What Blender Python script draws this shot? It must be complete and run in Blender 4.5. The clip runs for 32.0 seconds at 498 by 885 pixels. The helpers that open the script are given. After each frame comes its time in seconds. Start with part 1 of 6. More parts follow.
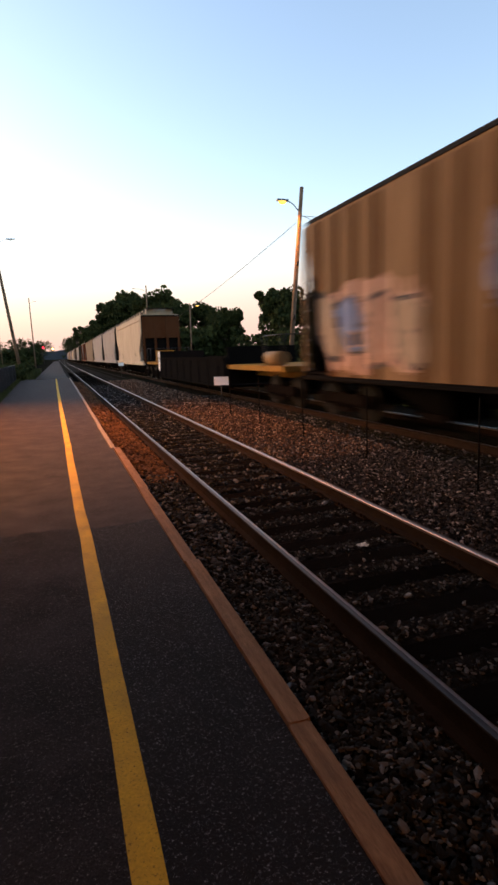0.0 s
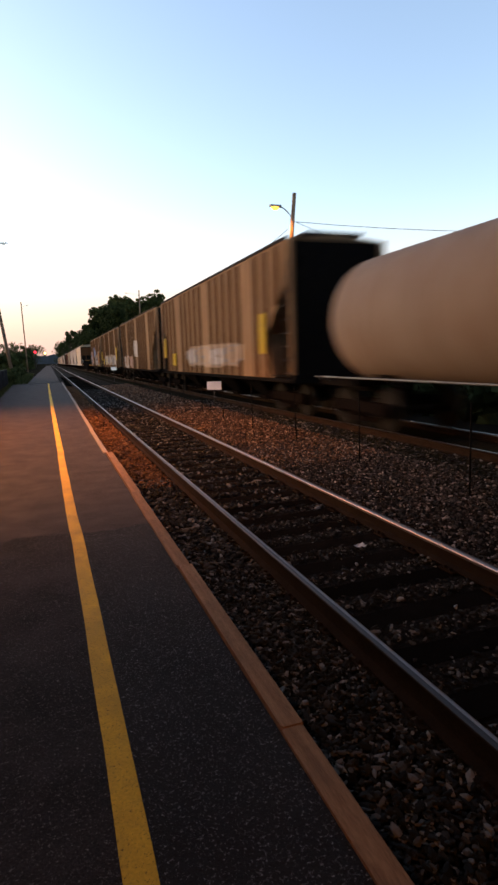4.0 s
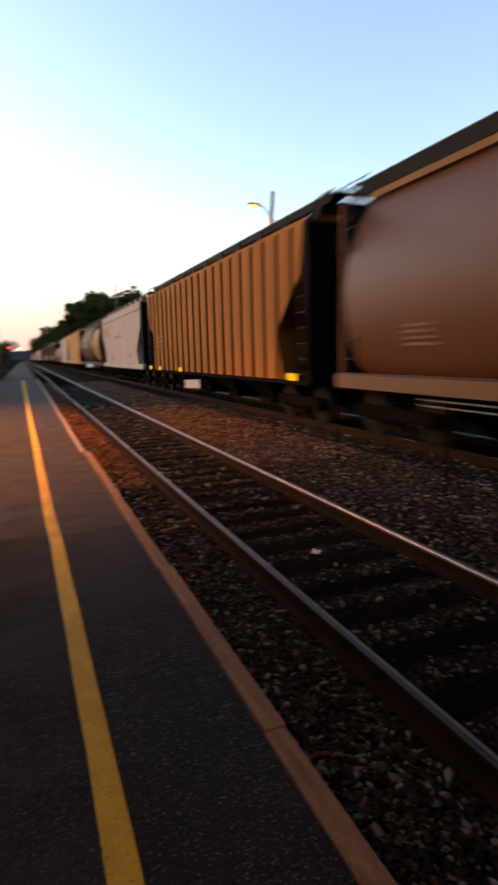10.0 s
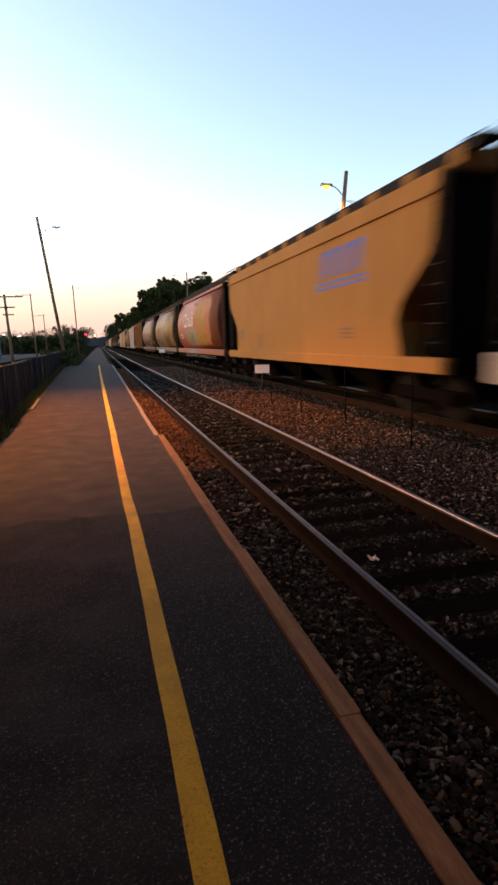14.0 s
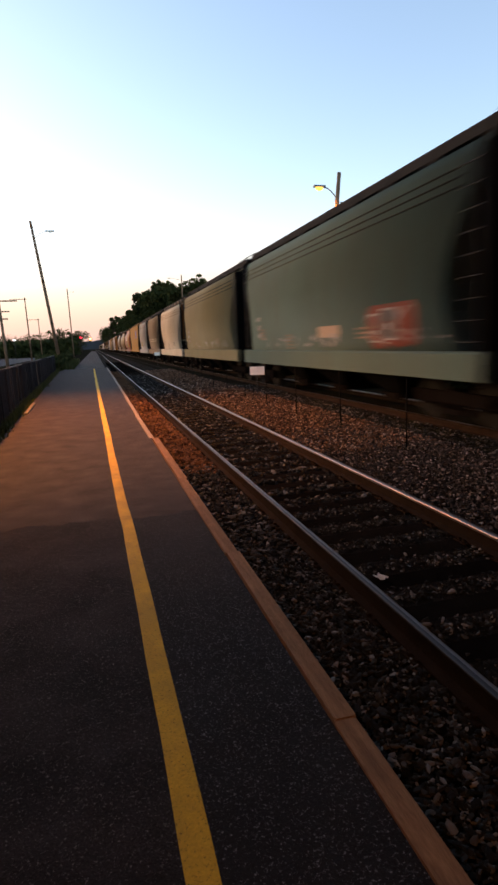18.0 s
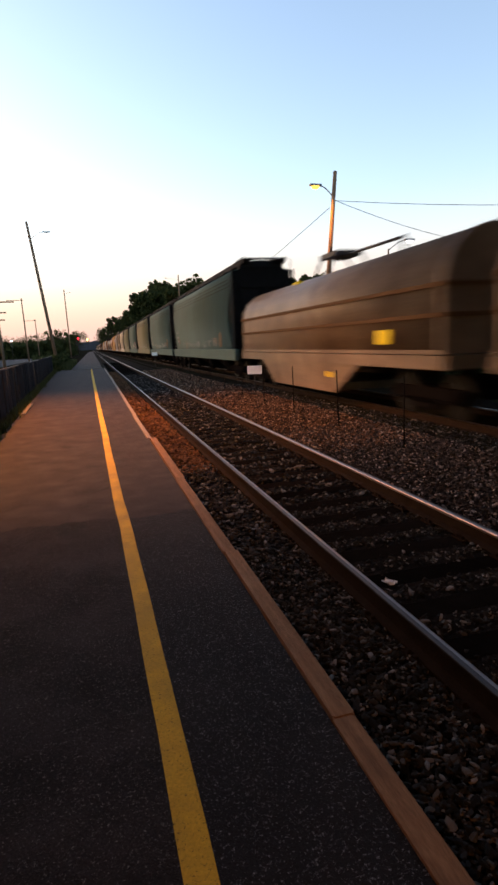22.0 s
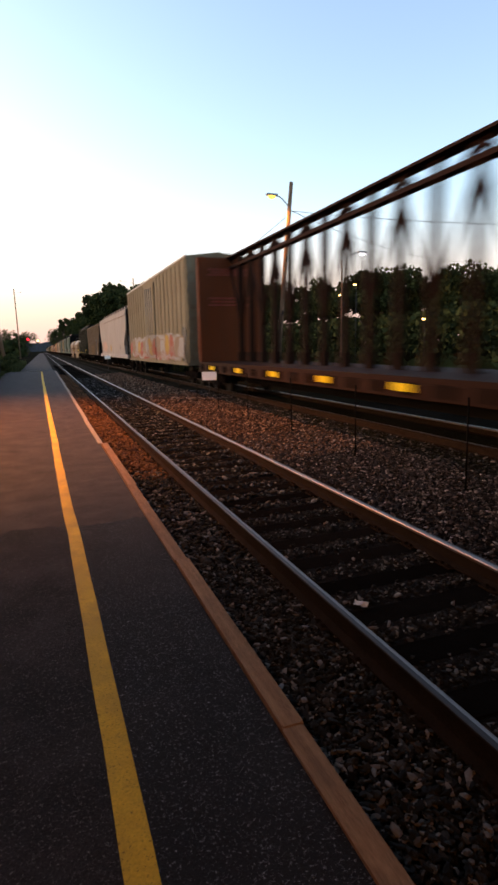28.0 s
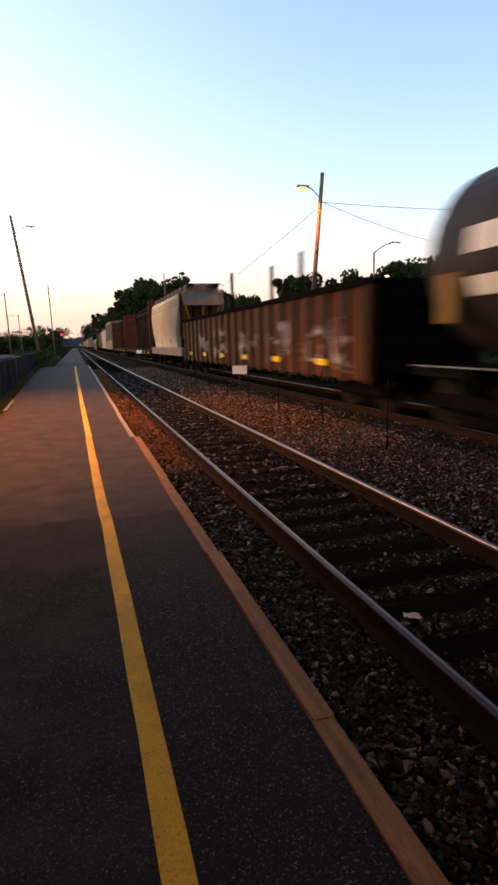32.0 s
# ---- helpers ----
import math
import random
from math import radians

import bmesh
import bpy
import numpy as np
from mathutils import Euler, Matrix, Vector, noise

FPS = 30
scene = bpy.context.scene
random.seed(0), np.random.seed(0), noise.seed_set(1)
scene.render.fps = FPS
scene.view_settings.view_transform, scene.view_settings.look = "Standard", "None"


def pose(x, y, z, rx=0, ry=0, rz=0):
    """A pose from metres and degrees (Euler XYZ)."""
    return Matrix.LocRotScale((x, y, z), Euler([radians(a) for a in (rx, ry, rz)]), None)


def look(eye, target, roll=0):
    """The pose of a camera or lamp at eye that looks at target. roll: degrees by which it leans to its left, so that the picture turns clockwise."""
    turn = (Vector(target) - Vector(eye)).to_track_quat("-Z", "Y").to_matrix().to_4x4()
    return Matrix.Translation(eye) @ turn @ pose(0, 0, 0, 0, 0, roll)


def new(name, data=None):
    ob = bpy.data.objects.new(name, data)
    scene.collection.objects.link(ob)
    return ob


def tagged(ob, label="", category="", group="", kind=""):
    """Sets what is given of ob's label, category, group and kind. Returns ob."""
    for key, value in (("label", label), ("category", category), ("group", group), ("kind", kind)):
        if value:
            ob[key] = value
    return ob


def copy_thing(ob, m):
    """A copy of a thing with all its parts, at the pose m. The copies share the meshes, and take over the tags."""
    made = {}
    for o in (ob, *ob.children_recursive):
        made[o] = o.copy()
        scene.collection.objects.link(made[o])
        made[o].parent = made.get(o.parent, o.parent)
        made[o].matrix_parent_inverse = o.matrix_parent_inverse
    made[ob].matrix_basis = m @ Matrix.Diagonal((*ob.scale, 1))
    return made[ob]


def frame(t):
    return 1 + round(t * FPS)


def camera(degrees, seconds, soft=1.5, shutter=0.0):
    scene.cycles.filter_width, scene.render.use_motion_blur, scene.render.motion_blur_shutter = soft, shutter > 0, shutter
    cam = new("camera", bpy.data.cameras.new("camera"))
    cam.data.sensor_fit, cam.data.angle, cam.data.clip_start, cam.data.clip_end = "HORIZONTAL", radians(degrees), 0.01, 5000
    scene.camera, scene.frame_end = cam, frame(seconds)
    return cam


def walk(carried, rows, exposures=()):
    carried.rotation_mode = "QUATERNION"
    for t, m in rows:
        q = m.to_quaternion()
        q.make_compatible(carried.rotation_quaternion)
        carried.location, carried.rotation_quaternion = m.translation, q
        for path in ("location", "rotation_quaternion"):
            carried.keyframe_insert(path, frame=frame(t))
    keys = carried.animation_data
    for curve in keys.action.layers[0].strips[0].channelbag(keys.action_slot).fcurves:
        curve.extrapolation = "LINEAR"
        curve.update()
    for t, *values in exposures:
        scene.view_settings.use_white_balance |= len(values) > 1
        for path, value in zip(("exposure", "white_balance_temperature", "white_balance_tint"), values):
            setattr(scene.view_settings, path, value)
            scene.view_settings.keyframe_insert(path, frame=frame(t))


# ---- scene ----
EXPOSURE, KELVIN, TINT = 2.25, 7350, 22.0
cam = camera(48.2, 32.0, soft=2.75, shutter=1.0)
# seconds, eye, yaw, pitch and roll in degrees; y runs along the track, x across it, z = 0 is the platform
ROWS = [
    (0.0, 0.027, -0.041, 1.595, -18.54, -9.21, -1.94),
    (0.5, 0.017, -0.056, 1.609, -18.15, -8.94, -1.86),
    (1.0, 0.006, -0.036, 1.627, -18.37, -8.95, -1.44),
    (1.5, 0.011, -0.052, 1.606, -18.27, -9.01, -1.63),
    (2.0, 0.007, -0.056, 1.612, -18.59, -9.07, -1.53),
    (2.5, 0.015, -0.055, 1.609, -19.00, -9.23, -1.63),
    (3.0, 0.020, -0.035, 1.591, -18.54, -9.63, -1.71),
    (3.5, 0.026, -0.040, 1.590, -19.01, -8.89, -1.89),
    (5.5, 0.018, -0.067, 1.618, -19.55, -8.60, -1.80),
    (6.0, 0.026, -0.061, 1.605, -19.56, -8.33, -2.07),
    (6.5, 0.027, -0.073, 1.610, -19.40, -8.01, -2.14),
    (7.0, 0.024, -0.071, 1.609, -19.40, -7.99, -2.15),
    (7.5, 0.026, -0.065, 1.607, -20.01, -7.97, -1.98),
    (8.0, 0.031, -0.062, 1.606, -20.15, -8.24, -2.24),
    (8.5, 0.035, -0.035, 1.586, -21.59, -9.41, -1.78),
    (9.0, 0.030, -0.030, 1.586, -25.19, -11.42, -1.42),
    (9.5, 0.003, -0.036, 1.634, -29.42, -9.39, -2.10),
    (10.0, -0.003, -0.044, 1.630, -21.63, -9.06, -1.31),
    (10.5, -0.003, -0.033, 1.608, -19.52, -9.12, -0.90),
    (11.0, -0.020, -0.036, 1.614, -17.84, -9.59, -1.25),
    (11.5, -0.017, -0.019, 1.597, -17.23, -10.30, -1.63),
    (12.0, -0.039, -0.025, 1.633, -16.46, -10.16, -1.78),
    (12.5, -0.045, -0.041, 1.640, -15.63, -9.76, -1.90),
    (13.0, -0.045, -0.026, 1.623, -15.25, -9.70, -1.38),
    (13.5, -0.044, -0.028, 1.625, -14.90, -9.57, -1.57),
    (14.0, -0.047, -0.021, 1.624, -14.57, -10.38, -1.71),
    (14.5, -0.046, -0.026, 1.633, -14.67, -10.67, -1.66),
    (16.5, -0.033, -0.012, 1.615, -13.85, -10.15, -1.83),
    (17.0, -0.026, -0.016, 1.621, -14.58, -10.01, -1.75),
    (17.5, -0.033, -0.028, 1.632, -14.39, -9.75, -2.01),
    (18.0, -0.021, -0.014, 1.625, -14.94, -10.20, -2.29),
    (18.5, -0.021, -0.015, 1.625, -15.16, -10.10, -2.06),
    (19.0, -0.015, -0.013, 1.621, -14.79, -9.98, -2.33),
    (19.5, -0.019, -0.020, 1.625, -15.33, -9.49, -2.25),
    (20.0, -0.023, -0.020, 1.626, -15.28, -9.79, -2.12),
    (20.5, -0.015, -0.000, 1.615, -15.33, -10.44, -2.06),
    (21.0, -0.020, -0.016, 1.628, -15.62, -10.10, -2.30),
    (21.5, -0.013, -0.001, 1.612, -15.23, -10.13, -2.47),
    (22.0, -0.009, -0.007, 1.613, -15.12, -10.26, -2.71),
    (22.5, -0.005, -0.000, 1.613, -15.53, -10.34, -2.87),
    (23.0, -0.015, -0.009, 1.620, -14.72, -9.92, -2.69),
    (23.5, -0.011, -0.018, 1.624, -15.34, -10.05, -2.67),
    (24.0, -0.005, -0.010, 1.618, -15.80, -10.00, -2.41),
    (24.5, -0.019, -0.028, 1.637, -16.75, -8.63, -2.02),
    (25.0, 0.003, -0.038, 1.637, -19.26, -7.55, -2.58),
    (25.5, -0.012, -0.035, 1.642, -20.35, -7.83, -1.55),
    (27.5, 0.002, -0.005, 1.627, -20.76, -9.22, -1.45),
    (28.0, 0.000, -0.001, 1.626, -19.94, -9.80, -1.19),
    (28.5, -0.015, -0.012, 1.641, -19.11, -10.11, -1.30),
    (29.0, -0.012, -0.004, 1.632, -18.48, -10.41, -1.47),
    (29.5, -0.006, 0.007, 1.620, -18.05, -10.36, -1.44),
    (30.0, 0.005, 0.014, 1.607, -17.88, -10.32, -1.75),
    (30.5, -0.017, -0.009, 1.634, -17.73, -10.23, -1.42),
    (31.0, -0.007, -0.001, 1.623, -17.44, -10.61, -1.55),
    (31.5, -0.010, -0.006, 1.632, -17.23, -10.25, -1.76),
    (32.0, -0.010, -0.007, 1.631, -16.78, -10.38, -1.68),
]
walk(cam, [(t, pose(x, y, z, 90 + pitch, 0, yaw) @ pose(0, 0, 0, 0, 0, roll)) for t, x, y, z, yaw, pitch, roll in ROWS],
     [(t, EXPOSURE + stops, KELVIN, TINT) for t, stops in ((0.0, 0.04), (3.0, 0.06), (6.0, 0.0), (9.0, 0.02), (10.5, 0.20), (12.0, 0.16), (14.0, 0.02), (24.0, -0.03), (25.0, -0.05), (28.0, 0.16), (30.0, 0.24), (32.0, 0.12))])

# ---- world and light: the afterglow of a sun just down, ahead and to the left of the track ----
SUN_AZ = -52.0
world = bpy.data.worlds.new("dusk_sky")
scene.world = world
world.use_nodes = True
wn, wl = world.node_tree.nodes, world.node_tree.links
sky = wn.new("ShaderNodeTexSky")
sky.sky_type, sky.sun_disc = "NISHITA", False
sky.sun_elevation, sky.sun_rotation = radians(7.0), radians(SUN_AZ)
sky.air_density, sky.dust_density, sky.ozone_density = 1.05, 1.1, 2.1
wl.new(sky.outputs[0], wn["Background"].inputs[0])
wn["Background"].inputs[1].default_value = 0.128
sun_data = bpy.data.lights.new("sun", "SUN")
sun_data.energy, sun_data.angle, sun_data.color = 0.85, radians(24), (1.0, 0.50, 0.21)
sun = new("sun", sun_data)
saz, sel = radians(SUN_AZ), radians(4.0)
sun.matrix_world = look((0, 0, 30), Vector((0, 0, 30)) - Vector((math.sin(saz) * math.cos(sel), math.cos(saz) * math.cos(sel), math.sin(sel))))


# ---- materials ----
def material(name, color, rough=0.7, metal=0.0, vary=0.25, scale=3.0, fine=40.0, bump=0.15, depth=0.01, dirt=None, streak=False, dirt_amount=0.5, random_tint=0.0, spec=0.08, stretch=None, specks=None):
    """A surface with large stains, fine grain and relief; dirt: a second colour laid on in patches or in upright streaks."""
    m = bpy.data.materials.new(name)
    m.use_nodes = True
    n, l = m.node_tree.nodes, m.node_tree.links
    b = n["Principled BSDF"]
    co = n.new("ShaderNodeTexCoord")
    where = co.outputs["Object"]
    if stretch:
        pull = n.new("ShaderNodeMapping")
        pull.inputs["Scale"].default_value = stretch
        l.new(where, pull.inputs["Vector"])
        where = pull.outputs[0]
    big = n.new("ShaderNodeTexNoise")
    big.inputs["Scale"].default_value, big.inputs["Detail"].default_value = scale, 6.0
    l.new(where, big.inputs["Vector"])
    small = n.new("ShaderNodeTexNoise")
    small.inputs["Scale"].default_value, small.inputs["Detail"].default_value = fine, 4.0
    l.new(where, small.inputs["Vector"])
    add = n.new("ShaderNodeMath")
    add.operation = "MULTIPLY_ADD"
    add.inputs[1].default_value = 0.5
    l.new(small.outputs["Fac"], add.inputs[0])
    half = n.new("ShaderNodeMath")
    half.operation = "MULTIPLY"
    half.inputs[1].default_value = 0.5
    l.new(big.outputs["Fac"], half.inputs[0])
    l.new(half.outputs[0], add.inputs[2])
    ramp = n.new("ShaderNodeValToRGB")
    lo = [max(0.0, c * (1 - vary)) for c in color]
    hi = [min(1.0, c * (1 + vary)) for c in color]
    ramp.color_ramp.elements[0].position, ramp.color_ramp.elements[1].position = 0.3, 0.7
    ramp.color_ramp.elements[0].color, ramp.color_ramp.elements[1].color = (*lo, 1), (*hi, 1)
    l.new(add.outputs[0], ramp.inputs[0])
    out = ramp.outputs[0]
    if dirt:
        mp = n.new("ShaderNodeMapping")
        mp.inputs["Scale"].default_value = (1.0, 3.0, 0.25) if streak else (1, 1, 1)
        l.new(co.outputs["Object"], mp.inputs["Vector"])
        ds = n.new("ShaderNodeTexNoise")
        ds.inputs["Scale"].default_value, ds.inputs["Detail"].default_value = (1.6 if streak else scale * 0.6), 8.0
        ds.inputs["Roughness"].default_value = 0.65
        l.new(mp.outputs[0], ds.inputs["Vector"])
        dr = n.new("ShaderNodeValToRGB")
        dr.color_ramp.elements[0].position, dr.color_ramp.elements[1].position = 0.42, 0.72
        dr.color_ramp.elements[0].color, dr.color_ramp.elements[1].color = (0, 0, 0, 1), (dirt_amount,) * 3 + (1,)
        l.new(ds.outputs["Fac"], dr.inputs[0])
        mix = n.new("ShaderNodeMix")
        mix.data_type = "RGBA"
        mix.inputs["B"].default_value = (*dirt, 1)
        l.new(dr.outputs[0], mix.inputs["Factor"])
        l.new(out, mix.inputs["A"])
        out = mix.outputs["Result"]
    if specks:
        sp = n.new("ShaderNodeTexNoise")
        sp.inputs["Scale"].default_value, sp.inputs["Detail"].default_value, sp.inputs["Roughness"].default_value = 85.0, 5.0, 0.8
        l.new(co.outputs["Object"], sp.inputs["Vector"])
        both = n.new("ShaderNodeMapRange")
        both.inputs["From Min"].default_value, both.inputs["From Max"].default_value = 0.575, 0.66
        l.new(sp.outputs["Fac"], both.inputs["Value"])
        mixs = n.new("ShaderNodeMix")
        mixs.data_type = "RGBA"
        mixs.inputs["B"].default_value = (*specks, 1)
        l.new(both.outputs[0], mixs.inputs["Factor"])
        l.new(out, mixs.inputs["A"])
        out = mixs.outputs["Result"]
    if random_tint:
        info = n.new("ShaderNodeObjectInfo")
        hsv = n.new("ShaderNodeHueSaturation")
        rng = n.new("ShaderNodeMapRange")
        rng.inputs["To Min"].default_value, rng.inputs["To Max"].default_value = 1 - random_tint, 1 + random_tint
        l.new(info.outputs["Random"], rng.inputs["Value"])
        l.new(rng.outputs[0], hsv.inputs["Value"])
        l.new(out, hsv.inputs["Color"])
        out = hsv.outputs[0]
    l.new(out, b.inputs["Base Color"])
    b.inputs["Roughness"].default_value, b.inputs["Metallic"].default_value = rough, metal
    b.inputs["Specular IOR Level"].default_value = spec
    if bump:
        bp = n.new("ShaderNodeBump")
        bp.inputs["Strength"].default_value, bp.inputs["Distance"].default_value = bump, depth
        l.new(small.outputs["Fac"], bp.inputs["Height"])
        l.new(bp.outputs[0], b.inputs["Normal"])
    return m


def island_material(name, colors, rough=0.85, spec=0.1):
    """Colour picked for each loose piece of a mesh."""
    m = bpy.data.materials.new(name)
    m.use_nodes = True
    n, l = m.node_tree.nodes, m.node_tree.links
    geo = n.new("ShaderNodeNewGeometry")
    ramp = n.new("ShaderNodeValToRGB")
    ramp.color_ramp.interpolation = "LINEAR"
    while len(ramp.color_ramp.elements) < len(colors):
        ramp.color_ramp.elements.new(0.5)
    for k, c in enumerate(colors):
        ramp.color_ramp.elements[k].position = k / (len(colors) - 1)
        ramp.color_ramp.elements[k].color = (*c, 1)
    l.new(geo.outputs["Random Per Island"], ramp.inputs[0])
    co = n.new("ShaderNodeTexCoord")
    tex = n.new("ShaderNodeTexNoise")
    tex.inputs["Scale"].default_value = 60.0
    l.new(co.outputs["Object"], tex.inputs["Vector"])
    mul = n.new("ShaderNodeMix")
    mul.data_type, mul.blend_type = "RGBA", "MULTIPLY"
    mul.inputs["Factor"].default_value = 0.5
    l.new(ramp.outputs[0], mul.inputs["A"])
    l.new(tex.outputs["Fac"], mul.inputs["B"])
    b = n["Principled BSDF"]
    l.new(mul.outputs["Result"], b.inputs["Base Color"])
    b.inputs["Roughness"].default_value = rough
    b.inputs["Specular IOR Level"].default_value = spec
    return m


def glow(name, color, strength):
    m = bpy.data.materials.new(name)
    m.use_nodes = True
    b = m.node_tree.nodes["Principled BSDF"]
    b.inputs["Base Color"].default_value = (*color, 1)
    b.inputs["Emission Color"].default_value = (*color, 1)
    b.inputs["Emission Strength"].default_value = strength
    return m


RUST = (0.10, 0.045, 0.022)
M_ASPHALT_NEW = material("dark_asphalt", (0.019, 0.017, 0.0175), 0.9, vary=0.6, scale=1.2, fine=140, bump=1.0, depth=0.012, spec=0.12, specks=(0.24, 0.23, 0.24), dirt=(0.030, 0.025, 0.024))
M_ASPHALT_OLD = material("worn_asphalt", (0.039, 0.028, 0.0255), 0.85, vary=0.85, scale=3.0, fine=70, bump=0.8, depth=0.008, dirt=(0.025, 0.018, 0.016), dirt_amount=0.8, spec=0.10, specks=(0.12, 0.10, 0.095))
M_ASPHALT_MID = material("mid_asphalt", (0.032, 0.0255, 0.0245), 0.9, vary=0.75, scale=2.2, fine=130, bump=1.0, depth=0.012, spec=0.1, specks=(0.20, 0.175, 0.165), dirt=(0.014, 0.012, 0.0115), dirt_amount=0.9)
M_TIMBER_GREY = material("bleached_timber", (0.27, 0.20, 0.155), 0.8, vary=0.5, scale=5, fine=60, bump=0.7, depth=0.008, stretch=(6, 0.35, 6), dirt=(0.15, 0.10, 0.07), random_tint=0.15)
M_YELLOW_LINE = material("yellow_line_paint", (0.66, 0.36, 0.03), 0.7, vary=0.22, scale=4, fine=90, specks=(0.10, 0.06, 0.02), bump=0.4, depth=0.004, dirt=(0.22, 0.14, 0.04), dirt_amount=0.6)
M_TIMBER = material("edge_timber", (0.262, 0.132, 0.066), 0.8, vary=0.55, scale=5, fine=60, bump=0.7, depth=0.008, stretch=(6, 0.35, 6), dirt=(0.12, 0.07, 0.045), random_tint=0.18)
M_TIE = material("creosoted_tie", (0.0060, 0.0048, 0.0040), 1.0, spec=0.0, vary=0.4, scale=6, fine=60, bump=0.7, depth=0.01, random_tint=0.3)
M_RAIL_TOP = material("polished_rail_head", (0.20, 0.165, 0.155), 0.42, 0.9, vary=0.12, scale=8, fine=200, bump=0.05, depth=0.001)
M_RAIL_DULL = material("dull_rail_head", (0.046, 0.038, 0.035), 0.5, 0.8, vary=0.2, scale=8, fine=200, bump=0.05, depth=0.001)
M_RAIL_BRIGHT = material("bright_rail_head", (0.20, 0.185, 0.17), 0.34, 0.9, vary=0.1, scale=8, fine=200, bump=0.05, depth=0.001)
M_RAIL_RUST = material("rusty_rail", (0.016, 0.0095, 0.006), 0.9, 0.0, spec=0.03, vary=0.4, scale=7, fine=80, bump=0.4, depth=0.004)
M_BALLAST_BED = material("ballast_bed", (0.011, 0.0088, 0.0072), 0.95, vary=0.55, scale=14, fine=34, bump=1.0, depth=0.05, spec=0.02)
M_STONE = island_material("dark_ballast_stones", [(0.006, 0.0055, 0.005), (0.011, 0.0098, 0.0084), (0.022, 0.0195, 0.017), (0.008, 0.007, 0.006), (0.040, 0.0355, 0.031), (0.0135, 0.0117, 0.0102), (0.088, 0.080, 0.072), (0.24, 0.224, 0.208)])
# rust stain plus the orange of the lamp pool, put into the stone colour
M_STONE_RUST_LIT = island_material("rust_stained_stones", [(0.040, 0.015, 0.006), (0.085, 0.033, 0.012), (0.15, 0.061, 0.023), (0.060, 0.024, 0.010), (0.22, 0.10, 0.042), (0.10, 0.042, 0.016), (0.28, 0.15, 0.075)])
M_STONE_PALE = island_material("pale_ballast_stones", [(0.008, 0.0065, 0.006), (0.025, 0.0205, 0.019), (0.056, 0.046, 0.043), (0.015, 0.012, 0.0105), (0.095, 0.073, 0.064), (0.034, 0.026, 0.022), (0.14, 0.108, 0.094), (0.40, 0.34, 0.31)])
# brown stain, with lamplight between the tracks carried by the colour
M_STONE_TAN_LIT = island_material("brown_stained_stones", [(0.018, 0.009, 0.005), (0.060, 0.031, 0.017), (0.125, 0.066, 0.038), (0.034, 0.018, 0.010), (0.20, 0.108, 0.064), (0.072, 0.037, 0.020), (0.26, 0.15, 0.096), (0.45, 0.32, 0.23)])
M_GROUND = material("dry_verge", (0.014, 0.012, 0.009), 0.95, vary=0.5, scale=0.4, fine=9, bump=1.0, depth=0.08, dirt=(0.014, 0.018, 0.008), spec=0.0)
M_LOT = material("grey_paving", (0.045, 0.047, 0.052), 0.9, vary=0.3, scale=0.25, fine=4, bump=0.1, spec=0.05)
M_KERB = material("pale_kerb", (0.13, 0.11, 0.095), 0.85, vary=0.3, scale=3, fine=50, bump=0.3)
M_GRASS = island_material("grass_blades", [(0.035, 0.055, 0.015), (0.07, 0.085, 0.025), (0.11, 0.10, 0.04)])
M_POLE = material("weathered_pole_wood", (0.16, 0.10, 0.065), 0.85, vary=0.35, scale=2, fine=40, bump=0.4, depth=0.01)
M_DARK_METAL = material("dark_metal", (0.035, 0.034, 0.034), 0.6, 0.5, vary=0.3, scale=6)
M_GALV = material("galvanised_metal", (0.17, 0.165, 0.16), 0.45, 0.7, vary=0.15, scale=6)
M_WHITE_PLATE = material("white_plate", (0.88, 0.84, 0.80), 0.6, vary=0.08, scale=8)
M_FENCE = material("fence_slats", (0.014, 0.0155, 0.018), 0.8, vary=0.4, scale=3, random_tint=0.4)
M_BARK = material("bark", (0.05, 0.037, 0.027), 0.9, vary=0.4, scale=4, bump=0.6)
M_LEAF = island_material("dark_foliage", [(0.026, 0.033, 0.013), (0.045, 0.055, 0.020), (0.075, 0.082, 0.028)], 0.95, 0.02)
M_SODIUM = glow("sodium_lamp_glass", (1.0, 0.52, 0.09), 0.45)
M_RED_LIGHT = glow("red_signal_lens", (1.0, 0.02, 0.03), 1.0)
M_WARM_LIGHT = glow("warm_lamp_glass", (1.0, 0.65, 0.20), 1.6)
M_COOL_LIGHT = glow("white_lamp_glass", (0.9, 0.95, 1.0), 0.6)
M_STAKE = material("sooty_stake", (0.007, 0.0065, 0.006), 0.9, vary=0.3, spec=0.02)
M_WIRE = material("wire", (0.03, 0.03, 0.03), 0.6, vary=0.1)


# ---- mesh helpers ----
def slab(bm, x0, x1, y0, y1, z0, z1, mi=0):
    v = [bm.verts.new(p) for p in ((x0, y0, z0), (x1, y0, z0), (x1, y1, z0), (x0, y1, z0), (x0, y0, z1), (x1, y0, z1), (x1, y1, z1), (x0, y1, z1))]
    for q in ((3, 2, 1, 0), (4, 5, 6, 7), (0, 1, 5, 4), (1, 2, 6, 5), (2, 3, 7, 6), (3, 0, 4, 7)):
        bm.faces.new([v[k] for k in q]).material_index = mi


